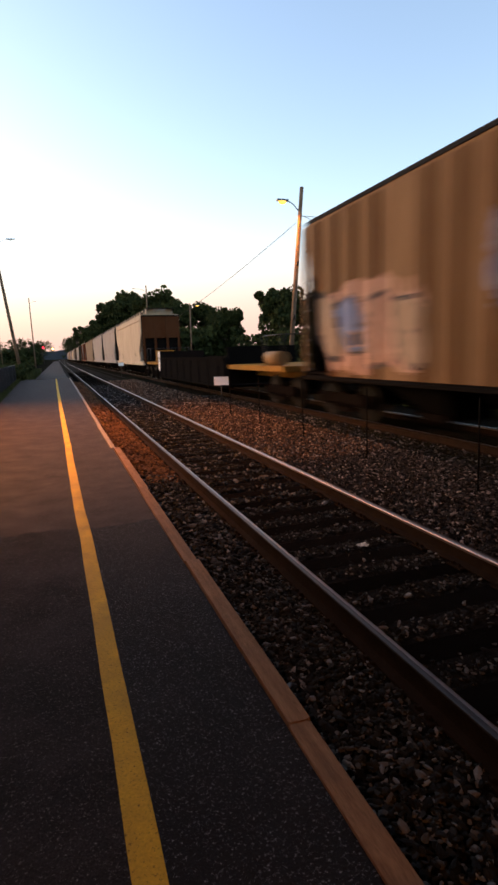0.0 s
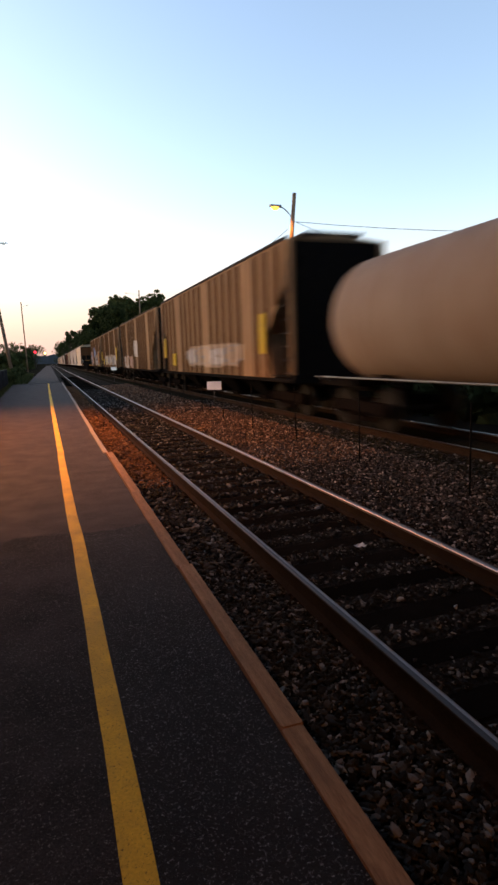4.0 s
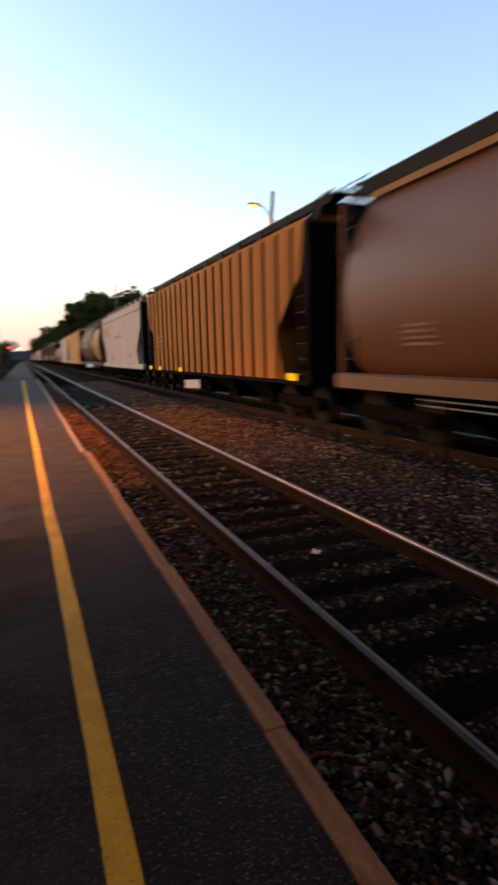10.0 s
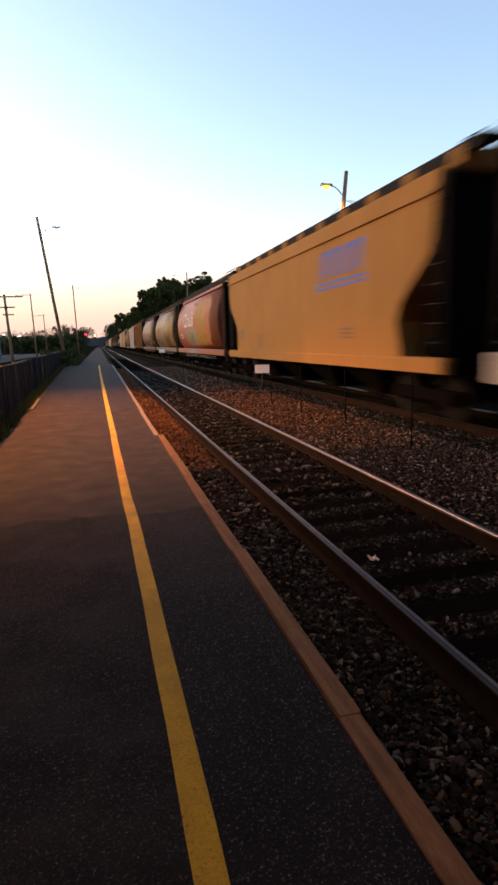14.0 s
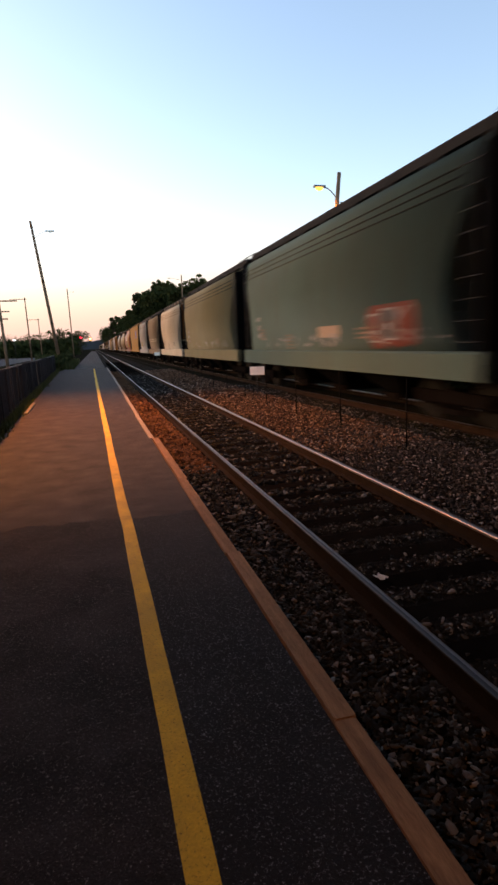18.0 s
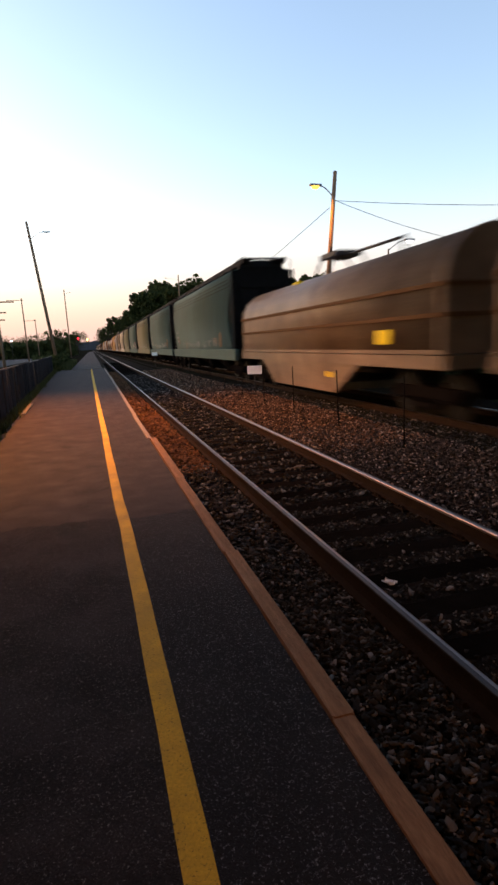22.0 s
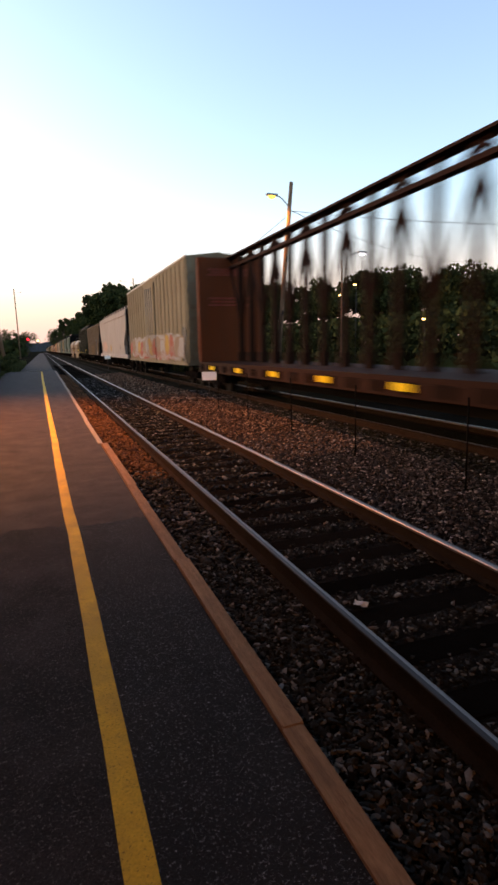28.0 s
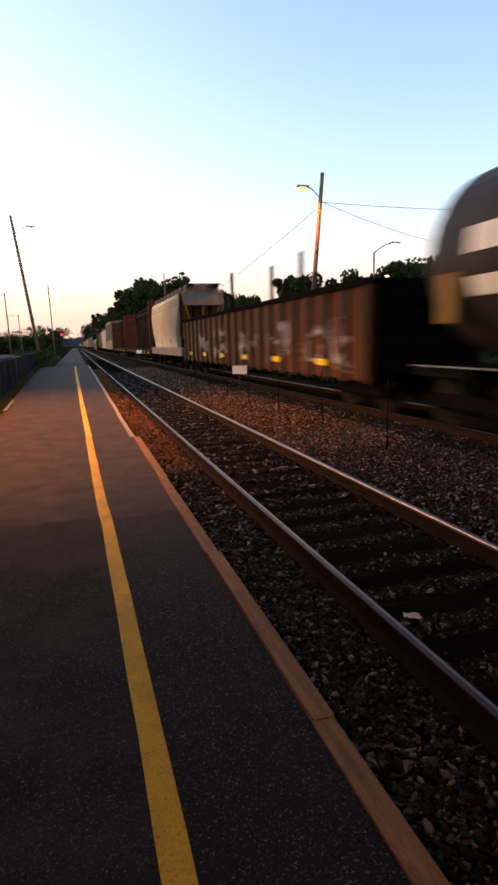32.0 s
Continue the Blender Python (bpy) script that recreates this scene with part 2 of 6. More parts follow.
def rod(bm, a, b, r0, r1=None, seg=8, mi=0, smooth=True):
    """A round bar from a to b."""
    a, b, r1 = Vector(a), Vector(b), r0 if r1 is None else r1
    turn = (b - a).to_track_quat("Z", "Y").to_matrix()
    rings = []
    for p, r in ((a, r0), (b, r1)):
        rings.append([bm.verts.new(p + turn @ Vector((r * math.cos(2 * math.pi * k / seg), r * math.sin(2 * math.pi * k / seg), 0))) for k in range(seg)])
    for k in range(seg):
        f = bm.faces.new((rings[0][k], rings[0][(k + 1) % seg], rings[1][(k + 1) % seg], rings[1][k]))
        f.material_index, f.smooth = mi, smooth
    bm.faces.new(rings[0][::-1]).material_index = mi
    bm.faces.new(rings[1]).material_index = mi


def bar(bm, points, r, seg=6):
    for a, b in zip(points, points[1:]):
        rod(bm, a, b, r, seg=seg)


def tube(bm, points, r, seg=5):
    """One continuous thin tube through the points."""
    rings = []
    for k, p in enumerate(points):
        d = points[min(k + 1, len(points) - 1)] - points[max(k - 1, 0)]
        turn = d.to_track_quat("Z", "Y").to_matrix()
        rings.append([bm.verts.new(p + turn @ Vector((r * math.cos(2 * math.pi * q / seg), r * math.sin(2 * math.pi * q / seg), 0))) for q in range(seg)])
    for a, b in zip(rings, rings[1:]):
        for q in range(seg):
            bm.faces.new((a[q], a[(q + 1) % seg], b[(q + 1) % seg], b[q])).smooth = True


def extrude_y(bm, outline, y0, y1, mi=0, smooth=False):
    """A prism along y with the outline [(x, z), ...]."""
    a = [bm.verts.new((x, y0, z)) for x, z in outline]
    b = [bm.verts.new((x, y1, z)) for x, z in outline]
    n = len(outline)
    for k in range(n):
        f = bm.faces.new((a[k], a[(k + 1) % n], b[(k + 1) % n], b[k]))
        f.material_index, f.smooth = mi, smooth
    bm.faces.new(a[::-1]).material_index = mi
    bm.faces.new(b).material_index = mi


def part(name, bm, mat, parent, label="", at=None, recalc=True):
    """Links a bmesh as one mesh object under a thing or a part."""
    if recalc:
        bmesh.ops.recalc_face_normals(bm, faces=bm.faces)
    me = bpy.data.meshes.new(name)
    bm.to_mesh(me)
    bm.free()
    for m in mat if isinstance(mat, (list, tuple)) else [mat]:
        me.materials.append(m)
    ob = new(name, me)
    ob.parent = parent
    if at is not None:
        ob.matrix_basis = at
    if label:
        ob["label"] = label
    return ob


def again(ob, at, parent=None):
    """One more object on the same mesh."""
    o = new(ob.name.split(".")[0], ob.data)
    o.parent, o.matrix_basis = parent or ob.parent, at
    return o


def thing(name, at, label, category, group="", kind=""):
    e = new(name)
    e.empty_display_size = 0.3
    e.matrix_basis = at
    return tagged(e, label, category, group, kind)


def single(name, bm, mat, at, label, category, group="", kind=""):
    ob = part(name, bm, mat, None)
    ob.matrix_basis = at
    return tagged(ob, label, category, group, kind)


BM = bmesh.new

# ---- ground, tracks and platform ----
RAIL1, RAIL2 = -0.13, -0.08        # height of the rail heads
TRACK1, TRACK2 = 2.505, 7.5      # centre lines
FAR = 900.0

bm = BM()
xs = [-2500, -200, -30, -6, -3, 0.95, 1.0, 5.3, 6.0, 9.2, 10.4, 30, 200, 2500]
zs = [-0.6, -0.5, -0.45, -0.35, -0.25, -0.45, -0.36, -0.36, -0.24, -0.24, -0.45, -0.5, -0.5, -0.6]
ys = [-600, -60, -8, 0, 12, 30, 60, 120, 300, 900, 3500]
grid = [[bm.verts.new((x, y, z)) for x, z in zip(xs, zs)] for y in ys]
for r0, r1 in zip(grid, grid[1:]):
    for k in range(len(xs) - 1):
        bm.faces.new((r0[k], r0[k + 1], r1[k + 1], r1[k]))
single("ground", bm, M_GROUND, pose(0, 0, 0), "dry dusty railway verge with patchy grass", "ground", kind="structure")


def ballast_bed(name, centre, top, half, label):
    bm = BM()
    extrude_y(bm, [(centre - half - 0.5, top - 0.5), (centre - half, top - 0.19), (centre + half, top - 0.19), (centre + half + 0.5, top - 0.5)], -60, FAR)
    return single(name, bm, M_BALLAST_BED, pose(0, 0, 0), label, "ballast", kind="structure")


ballast_bed("ballast_bed", TRACK1 + 0.45, RAIL1, 2.05, "grey crushed-stone bed under the empty track")
ballast_bed("ballast_bed", TRACK2, RAIL2 - 0.02, 1.95, "dark crushed-stone bed under the train's track")

RAIL_OUTLINE = [(-0.068, 0), (0.068, 0), (0.068, 0.012), (0.012, 0.03), (0.009, 0.12), (0.034, 0.132), (0.036, 0.155), (0.030, 0.163), (0.021, 0.1675), (0, 0.169), (-0.021, 0.1675), (-0.030, 0.163), (-0.036, 0.155), (-0.034, 0.132), (-0.009, 0.12), (-0.012, 0.03), (-0.068, 0.012)]


def track(name, centre, top, label, head):
    t = thing(name, pose(centre, 0, top), label, "railway track", kind="structure")
    for side in (-1, 1):
        bm = BM()
        extrude_y(bm, [(side * 0.745 + x, z - 0.168) for x, z in RAIL_OUTLINE], -60, FAR, 1)
        for f in bm.faces:
            c = f.calc_center_median()
            if abs(c.x) < 2 and ((c.z > -0.012 and side * (c.x - side * 0.745) < 0) or (-0.04 < c.z < 0 and side * (c.x - side * 0.745) < -0.030)):
                f.material_index = 0
            elif abs(c.x) < 2 and c.z > -0.004:
                f.material_index = 2
        part("rail", bm, [head, M_RAIL_RUST, M_RAIL_DULL], t, "rail with a bright worn head and rusty sides")
    bm = BM()
    slab(bm, -1.29, 1.29, -0.115, 0.115, -0.36, -0.178)
    bmesh.ops.bevel(bm, geom=bm.edges[:], offset=0.012, segments=1)
    first = part("tie", bm, M_TIE, t, at=pose(0, -1.0, 0))
    rnd = random.Random(int(centre * 10))
    for k in range(1, 150):
        again(first, pose(rnd.uniform(-0.04, 0.04), -1.0 + 0.53 * k, rnd.uniform(-0.012, 0.004), 0, 0, rnd.uniform(-1.3, 1.3)))
    bm = BM()
    for side in (-1, 1):
        slab(bm, side * 0.745 - 0.11, side * 0.745 + 0.11, -0.09, 0.09, -0.18, -0.163)
        for dx in (-0.085, 0.085):
            slab(bm, side * 0.745 + dx - 0.012, side * 0.745 + dx + 0.012, -0.05, -0.025, -0.165, -0.14)
            slab(bm, side * 0.745 + dx - 0.012, side * 0.745 + dx + 0.012, 0.025, 0.05, -0.165, -0.14)
    plate = part("tie_plate", bm, M_RAIL_RUST, t, at=pose(0, -1.0, 0))
    for k in range(1, 60):
        again(plate, pose(0, -1.0 + 0.53 * k, 0))
    return t


track("railway_track", TRACK1, RAIL1, "empty track with bright rail heads on dark wooden ties", M_RAIL_TOP)
track("railway_track", TRACK2, RAIL2, "track in the shadow of the passing train", M_RAIL_BRIGHT)

# platform: old asphalt, with a newer dark patch near the camera
bm = BM()
left = [(-6.0, -12), (-6.0, 3.0), (-1.85, 6.5), (-1.85, 9.6), (-2.0, 17), (-2.85, 47.3)]
lo_ring = [bm.verts.new((x, y, -0.4)) for x, y in left] + [bm.verts.new((0.83, 47.6, -0.4)), bm.verts.new((0.83, -12, -0.4))]
hi_ring = [bm.verts.new((v.co.x, v.co.y, 0.0)) for v in lo_ring]
for k in range(len(lo_ring)):
    j = (k + 1) % len(lo_ring)
    bm.faces.new((lo_ring[k], lo_ring[j], hi_ring[j], hi_ring[k]))
bm.faces.new(hi_ring)
platform = single("platform", bm, M_ASPHALT_OLD, pose(0, 0, 0), "low asphalt station platform, worn grey at its far end", "platform", kind="structure")
bm = BM()
rnd = random.Random(4)
edge = [(-6.0 + 0.0683 * k, 5.28 + 0.07 * math.sin(k * 0.18) + 0.10 * noise.noise((k * 0.35, 2, 0)) + rnd.uniform(-0.05, 0.05) + 0.004 * max(0, k - 80)) for k in range(101)]
a = [bm.verts.new((x, -12, 0.004)) for x, y in edge]
b = [bm.verts.new((x, y, 0.004)) for x, y in edge]
for k in range(100):
    bm.faces.new((a[k], a[k + 1], b[k + 1], b[k])).material_index = 0 if edge[k][0] > 0.1 else 1
part("asphalt_patch", bm, [M_ASPHALT_NEW, M_ASPHALT_MID], platform, "newer, darker asphalt")
# the yellow line wanders a little
bm = BM()
LINE = [(-12, 0.165), (1.6, 0.165), (3, 0.158), (4.2, 0.148), (6.2, 0.118), (9.2, 0.092), (12, 0.075), (17, 0.03), (25, -0.03), (35, -0.10), (47.2, -0.16)]
pts = []
for (y0, x0), (y1, x1) in zip(LINE, LINE[1:]):
    n = max(2, int((y1 - y0) / 0.25))
    pts += [(y0 + (y1 - y0) * k / n, x0 + (x1 - x0) * k / n) for k in range(n)]
ring = []
for y, x in pts:
    w = 0.053 + 0.004 * noise.noise((y * 2.1, 0, 0))
    c = x + 0.010 * noise.noise((y * 0.9, 5, 0))
    ring.append((bm.verts.new((c - w, y, 0.008)), bm.verts.new((c + w, y, 0.008))))
for p, q in zip(ring, ring[1:]):
    bm.faces.new((p[0], p[1], q[1], q[0]))
part("yellow_line", bm, M_YELLOW_LINE, platform, "hand-painted yellow safety line, scuffed")
# edge timbers, butted end to end
rnd = random.Random(8)
y = -9.0
for length, dx in ((4.4, 0), (3.15, 0), (3.41, 0.0), (2.05, 0.01), (2.6, 0.0), (3.24, 0.015), (3.6, -0.045), (4.9, -0.035), (4.8, -0.02), (4.8, -0.01), (4.8, 0), (4.9, 0), (5.0, 0), (4.9, 0)):
    bm = BM()
    half = 0.05 if y < 8.5 else 0.038
    slab(bm, -half, half, 0.002, length - 0.002, -0.16, 0.0)
    bmesh.ops.bevel(bm, geom=bm.edges[:], offset=0.008, segments=2)
    part("edge_timber", bm, M_TIMBER if y < 8.5 else M_TIMBER_GREY, platform, "", pose(0.876 + dx, y, 0.022 + rnd.uniform(-0.003, 0.003), 0, 0, rnd.uniform(-0.15, 0.15)))
    y += length
# pale kerb across the platform's end, short boards along its fence side
bm = BM()
slab(bm, -2.85, 0.83, -0.09, 0.09, -0.2, 0.03)
bmesh.ops.bevel(bm, geom=bm.edges[:], offset=0.012, segments=1)
part("end_kerb", bm, M_KERB, platform, "pale worn kerb", pose(0, 47.72, 0, 0, 0, 4.66 * 0.2))
for y, x, length in ((15.4, -1.88, 3.0),):
    bm = BM()
    slab(bm, -0.05, 0.05, 0, length, -0.12, 0.04)
    bmesh.ops.bevel(bm, geom=bm.edges[:], offset=0.010, segments=1)
    part("side_board", bm, M_KERB, platform, "pale weathered board", pose(x, y, 0, 0, 0, 1.6))
# path that runs on past the platform
bm = BM()
slab(bm, -2.0, 0.8, 47.9, 400, -0.6, -0.18)
single("path", bm, M_ASPHALT_OLD, pose(0, 0, 0), "narrow paved path running on beside the track", "path", kind="structure")


# ---- unseen light blockers close the place: block beside the platform, deck over the camera ----
M_SIDE_BLOCKER = material("station_brick", (0.22, 0.11, 0.08), 0.85, vary=0.3, scale=2.0, fine=30, bump=0.4)
M_CONCRETE = material("bridge_concrete", (0.22, 0.21, 0.20), 0.85, vary=0.25, scale=1.0, fine=30, bump=0.3)
station = thing("station_building", pose(-4.4, 0, 0), "unseen long block added beside the platform to shade the near ground", "building")
bm = BM()
slab(bm, -11.0, 0.0, -30.0, 9.0, -0.5, 6.2)
part("wall", bm, M_SIDE_BLOCKER, station)
bm = BM()
slab(bm, -11.4, 0.35, -30.4, 9.4, 6.2, 6.6)
part("roof", bm, M_DARK_METAL, station)
bridge = thing("road_bridge", pose(0, 0, 0), "unseen concrete deck added over tracks and platform to shade the near ground", "bridge")
bm = BM()
slab(bm, -4.3, 34.0, -16.0, 5.2, 6.7, 7.9)
part("deck", bm, M_CONCRETE, bridge)
bm = BM()
slab(bm, 10.6, 12.0, -16.0, 2.5, -0.5, 6.7)
part("abutment", bm, M_CONCRETE, bridge)
bm = BM()
slab(bm, -4.3, 34.0, -0.25, 0.25, 7.9, 9.2)
first = part("parapet", bm, M_CONCRETE, bridge, "", pose(0, 4.95, 0))
again(first, pose(0, -15.75, 0))


# ---- ballast stones ----
def stone_mesh(rnd):
    bm = BM()
    bmesh.ops.create_icosphere(bm, subdivisions=1, radius=1.0)
    for v in bm.verts:
        v.co *= rnd.uniform(0.62, 1.2)
        v.co.z *= 0.72
    vs = np.array([v.co[:] for v in bm.verts])
    fs = [[v.index for v in f.verts] for f in bm.faces]
    bm.free()
    return vs, fs


def stones(name, areas, label, seed, crib=False, mat=M_STONE):
    """areas: x0, x1, y0, y1, count, height at x0, height at x1, smallest and largest radius."""
    rnd = random.Random(seed)
    kinds = [stone_mesh(rnd) for _ in range(10)]
    verts, faces = [], []
    for x0, x1, y0, y1, count, z0, z1, r0, r1 in areas:
        for _ in range(count):
            vs, fs = kinds[rnd.randrange(10)]
            u = rnd.random()
            r = r0 + (r1 - r0) * rnd.random() ** 2
            turn = np.array(Euler((rnd.uniform(-0.6, 0.6), rnd.uniform(-0.6, 0.6), rnd.uniform(0, 6.3))).to_matrix())
            size = np.array((rnd.uniform(0.9, 1.7), rnd.uniform(0.55, 1.05), rnd.uniform(0.45, 0.85))) * r
            yy = y0 + (y1 - y0) * rnd.random()
            if crib:
                k = round((yy + 1.0 - 0.265) / 0.53)
                yy = -1.0 + 0.265 + 0.53 * k + rnd.gauss(0, 0.065)
            p = np.array((x0 + (x1 - x0) * u, yy, z0 + (z1 - z0) * u + rnd.uniform(-0.012, 0.022)))
            base = len(verts)
            verts.extend(map(tuple, (vs * size) @ turn.T + p))
            faces.extend([base + i for i in f] for f in fs)
    me = bpy.data.meshes.new(name)
    me.from_pydata(verts, [], faces)
    me.materials.append(mat)
    return tagged(new(name, me), label, "ballast", kind="stuff")


B1 = RAIL1 - 0.19
stones("ballast_stones", [
    (0.96, 1.7, 0.8, 4.5, 7500, -0.25, B1, 0.009, 0.027),
    (0.96, 1.7, 4.5, 8.6, 2600, -0.25, B1, 0.015, 0.040),
    (0.96, 1.7, -6, 0.8, 5500, -0.25, B1, 0.012, 0.034),
], "grey and tan crushed stone between platform edge and rail", 1)
stones("ballast_stones", [
    (0.96, 1.7, 8.0, 16, 4200, -0.25, B1, 0.018, 0.042),
    (0.96, 1.7, 16, 46, 4200, -0.25, B1, 0.03, 0.055),
], "rust-stained crushed stone beside the platform's far half, orange lamplight in its colour", 5, False, M_STONE_RUST_LIT)
stones("ballast_stones", [
    (1.80, 3.2, 1.5, 6, 3600, B1 + 0.005, B1 + 0.005, 0.010, 0.028),
    (1.80, 3.2, 6, 20, 4200, B1 + 0.01, B1 + 0.01, 0.02, 0.042),
    (1.80, 3.2, -6, 1.5, 3200, B1 + 0.005, B1 + 0.005, 0.014, 0.034),
    (1.80, 3.2, 20, 40, 3000, B1 + 0.01, B1 + 0.01, 0.03, 0.05),
], "dark crushed stone between the ties", 2, True)
stones("ballast_stones", [
    (3.32, 5.75, 2.5, 9, 14000, B1 + 0.02, -0.22, 0.010, 0.028),
    (3.32, 5.75, 9, 11, 1800, B1 + 0.02, -0.22, 0.014, 0.034),
    (3.32, 5.6, -6, 2.5, 7000, B1 + 0.02, -0.2, 0.016, 0.04),
], "pale crushed stone between the two tracks", 3, False, M_STONE_PALE)
stones("ballast_stones", [
    (3.32, 5.75, 8.5, 19, 10500, B1 + 0.02, -0.22, 0.014, 0.034),
    (3.32, 5.75, 19, 45, 6000, B1 + 0.02, -0.22, 0.03, 0.055),
], "brown-stained crushed stone between the two tracks, orange lamplight in its colour", 6, False, M_STONE_TAN_LIT)
stones("ballast_stones", [
    (5.75, 6.66, -6, 4, 2000, -0.24, -0.25, 0.02, 0.045),
    (5.75, 6.66, 4, 24, 5000, -0.24, -0.25, 0.02, 0.045),
], "dark crushed stone along the train's track", 4)

# ---- the freight train ----
M_TRUCK = material("truck_steel", (0.006, 0.005, 0.0048), 0.95, 0.0, vary=0.4, scale=5, dirt=(0.009, 0.006, 0.005), spec=0.0)
M_UNDER = material("underframe_black", (0.007, 0.0065, 0.0065), 0.95, vary=0.4, scale=4, dirt=(0.010, 0.008, 0.006), spec=0.0)
M_WHEEL = material("wheel_steel", (0.008, 0.007, 0.006), 0.8, 0.0, vary=0.3, scale=8, spec=0.06)
M_GRATE = material("running_board_steel", (0.013, 0.0125, 0.0125), 0.85, 0.0, vary=0.3, scale=6)
M_REFLECT = material("yellow_reflector", (0.74, 0.52, 0.015), 0.35, vary=0.06, scale=20)
M_PLACARD = material("yellow_placard", (0.40, 0.27, 0.014), 0.6, vary=0.2, scale=6, dirt=(0.22, 0.13, 0.02))
M_STENCIL_DARK = material("dark_stencil", (0.12, 0.10, 0.09), 0.7, vary=0.2, scale=9)
M_STENCIL_WHITE = material("white_stencil", (0.62, 0.60, 0.56), 0.7, vary=0.2, scale=9)
M_STENCIL_FAINT = material("faded_stencil", (0.17, 0.115, 0.08), 0.7, vary=0.3, scale=9)
M_SPRAY_BLUE = material("blue_spray", (0.10, 0.14, 0.26), 0.6, vary=0.4, scale=4, dirt=(0.35, 0.33, 0.36))
M_SPRAY_WHITE = material("white_spray", (0.38, 0.335, 0.31), 0.6, vary=0.3, scale=4, dirt=(0.25, 0.18, 0.14))
M_SPRAY_PINK = material("pink_spray", (0.36, 0.22, 0.165), 0.6, vary=0.3, scale=4, dirt=(0.35, 0.12, 0.07))
M_SPRAY_GREEN = material("green_spray", (0.075, 0.15, 0.085), 0.6, vary=0.4, scale=4, dirt=(0.17, 0.20, 0.14))
M_SPRAY_YELLOW = material("yellow_spray", (0.27, 0.155, 0.022), 0.6, vary=0.3, scale=3, dirt=(0.20, 0.12, 0.03))
M_SPRAY_ORANGE = material("orange_spray", (0.30, 0.10, 0.025), 0.6, vary=0.3, scale=3, dirt=(0.42, 0.25, 0.14))
M_SPRAY_RED = material("red_spray", (0.22, 0.04, 0.026), 0.6, vary=0.3, scale=4, dirt=(0.16, 0.09, 0.06))
M_SPRAY_OCHRE = material("ochre_spray", (0.19, 0.105, 0.022), 0.55, vary=0.3, scale=1.6, dirt=(0.11, 0.055, 0.018), dirt_amount=0.8)
M_SPRAY_DARK = material("black_spray", (0.05, 0.045, 0.05), 0.6, vary=0.3, scale=4, dirt=(0.12, 0.08, 0.06))
M_SPRAY_PALE = material("pale_spray", (0.28, 0.20, 0.145), 0.6, vary=0.3, scale=4, dirt=(0.24, 0.15, 0.09))
M_SPRAY_MAROON = material("maroon_spray", (0.10, 0.022, 0.014), 0.6, vary=0.3, scale=3, dirt=(0.16, 0.05, 0.03))
M_SPRAY_GREY = material("grey_spray", (0.21, 0.195, 0.19), 0.6, vary=0.3, scale=4, dirt=(0.22, 0.16, 0.12))
M_LOGO_BLUE = material("blue_lettering", (0.10, 0.13, 0.36), 0.6, vary=0.15, scale=5)
M_LOGO_RED = material("faded_red_lettering", (0.24, 0.085, 0.05), 0.6, vary=0.2, scale=5)


def paint(name, color, amount=0.55, dirt=RUST, rough=0.7, spec=0.03):
    return material(name, color, rough, spec=spec, vary=0.12, scale=0.9, fine=25, bump=0.08, depth=0.006, dirt=dirt, streak=True, dirt_amount=amount)


CARS = []
BEAD_GREEN = paint("dull_green_bead", (0.045, 0.047, 0.038), 0.5, (0.03, 0.028, 0.02))
TAN_EDGE = paint("dusty_roof_edge", (0.17, 0.10, 0.052), 0.5, (0.10, 0.05, 0.024))


def axle_mesh():
    bm = BM()
    rod(bm, (-0.80, 0, 0), (0.80, 0, 0), 0.08, seg=8)
    return bm


MESH = {}


def shared(key, name, make, mat, parent, at, label=""):
    """A part on a mesh that all cars share."""
    if key not in MESH:
        ob = part(name, make(), mat, parent, label, at)
        MESH[key] = ob.data
        return ob
    ob = new(name, MESH[key])
    ob.parent, ob.matrix_basis = parent, at
    if label:
        ob["label"] = label
    return ob


def make_truck():
    bm = BM()
    for s in (-1, 1):
        extrude_y(bm, [(s * 0.98 - 0.06, 0.40), (s * 0.98 + 0.06, 0.40), (s * 0.98 + 0.06, 0.62), (s * 0.98 - 0.06, 0.62)], -1.18, 1.18)
        for y in (-0.89, 0.89):
            slab(bm, s * 0.98 - 0.09, s * 0.98 + 0.09, y - 0.17, y + 0.17, 0.34, 0.60)
        slab(bm, s * 0.98 - 0.07, s * 0.98 + 0.07, -0.45, 0.45, 0.20, 0.30)
        for y in (-0.42, 0.42):
            slab(bm, s * 0.98 - 0.06, s * 0.98 + 0.06, y - 0.06, y + 0.06, 0.26, 0.5)
        for y in (-0.2, 0.0, 0.2):
            rod(bm, (s * 0.98, y, 0.29), (s * 0.98, y, 0.44), 0.075, seg=8)
    slab(bm, -1.05, 1.05, -0.18, 0.18, 0.42, 0.66)
    slab(bm, -0.35, 0.35, -0.35, 0.35, 0.66, 0.80)
    return bm


def make_wheel():
    bm = BM()
    rod(bm, (-0.07, 0, 0), (0.03, 0, 0), 0.455, seg=20)
    rod(bm, (0.03, 0, 0), (0.06, 0, 0), 0.49, seg=20)
    rod(bm, (-0.16, 0, 0), (-0.07, 0, 0), 0.15, seg=10)
    return bm


def trucks(car, L, inset=2.0):
    for s in (-1, 1):
        t = shared("truck", "truck", make_truck, M_TRUCK, car, pose(0, s * (L / 2 - inset), 0), "dark cast steel truck")
        for y in (-0.89, 0.89):
            for x in (-1, 1):
                shared("wheel", "wheel", make_wheel, M_WHEEL, t, pose(x * 0.76, y, 0.455, 0, 0, 0 if x < 0 else 180))
            shared("axle", "axle", axle_mesh, M_WHEEL, t, pose(0, y, 0.455))


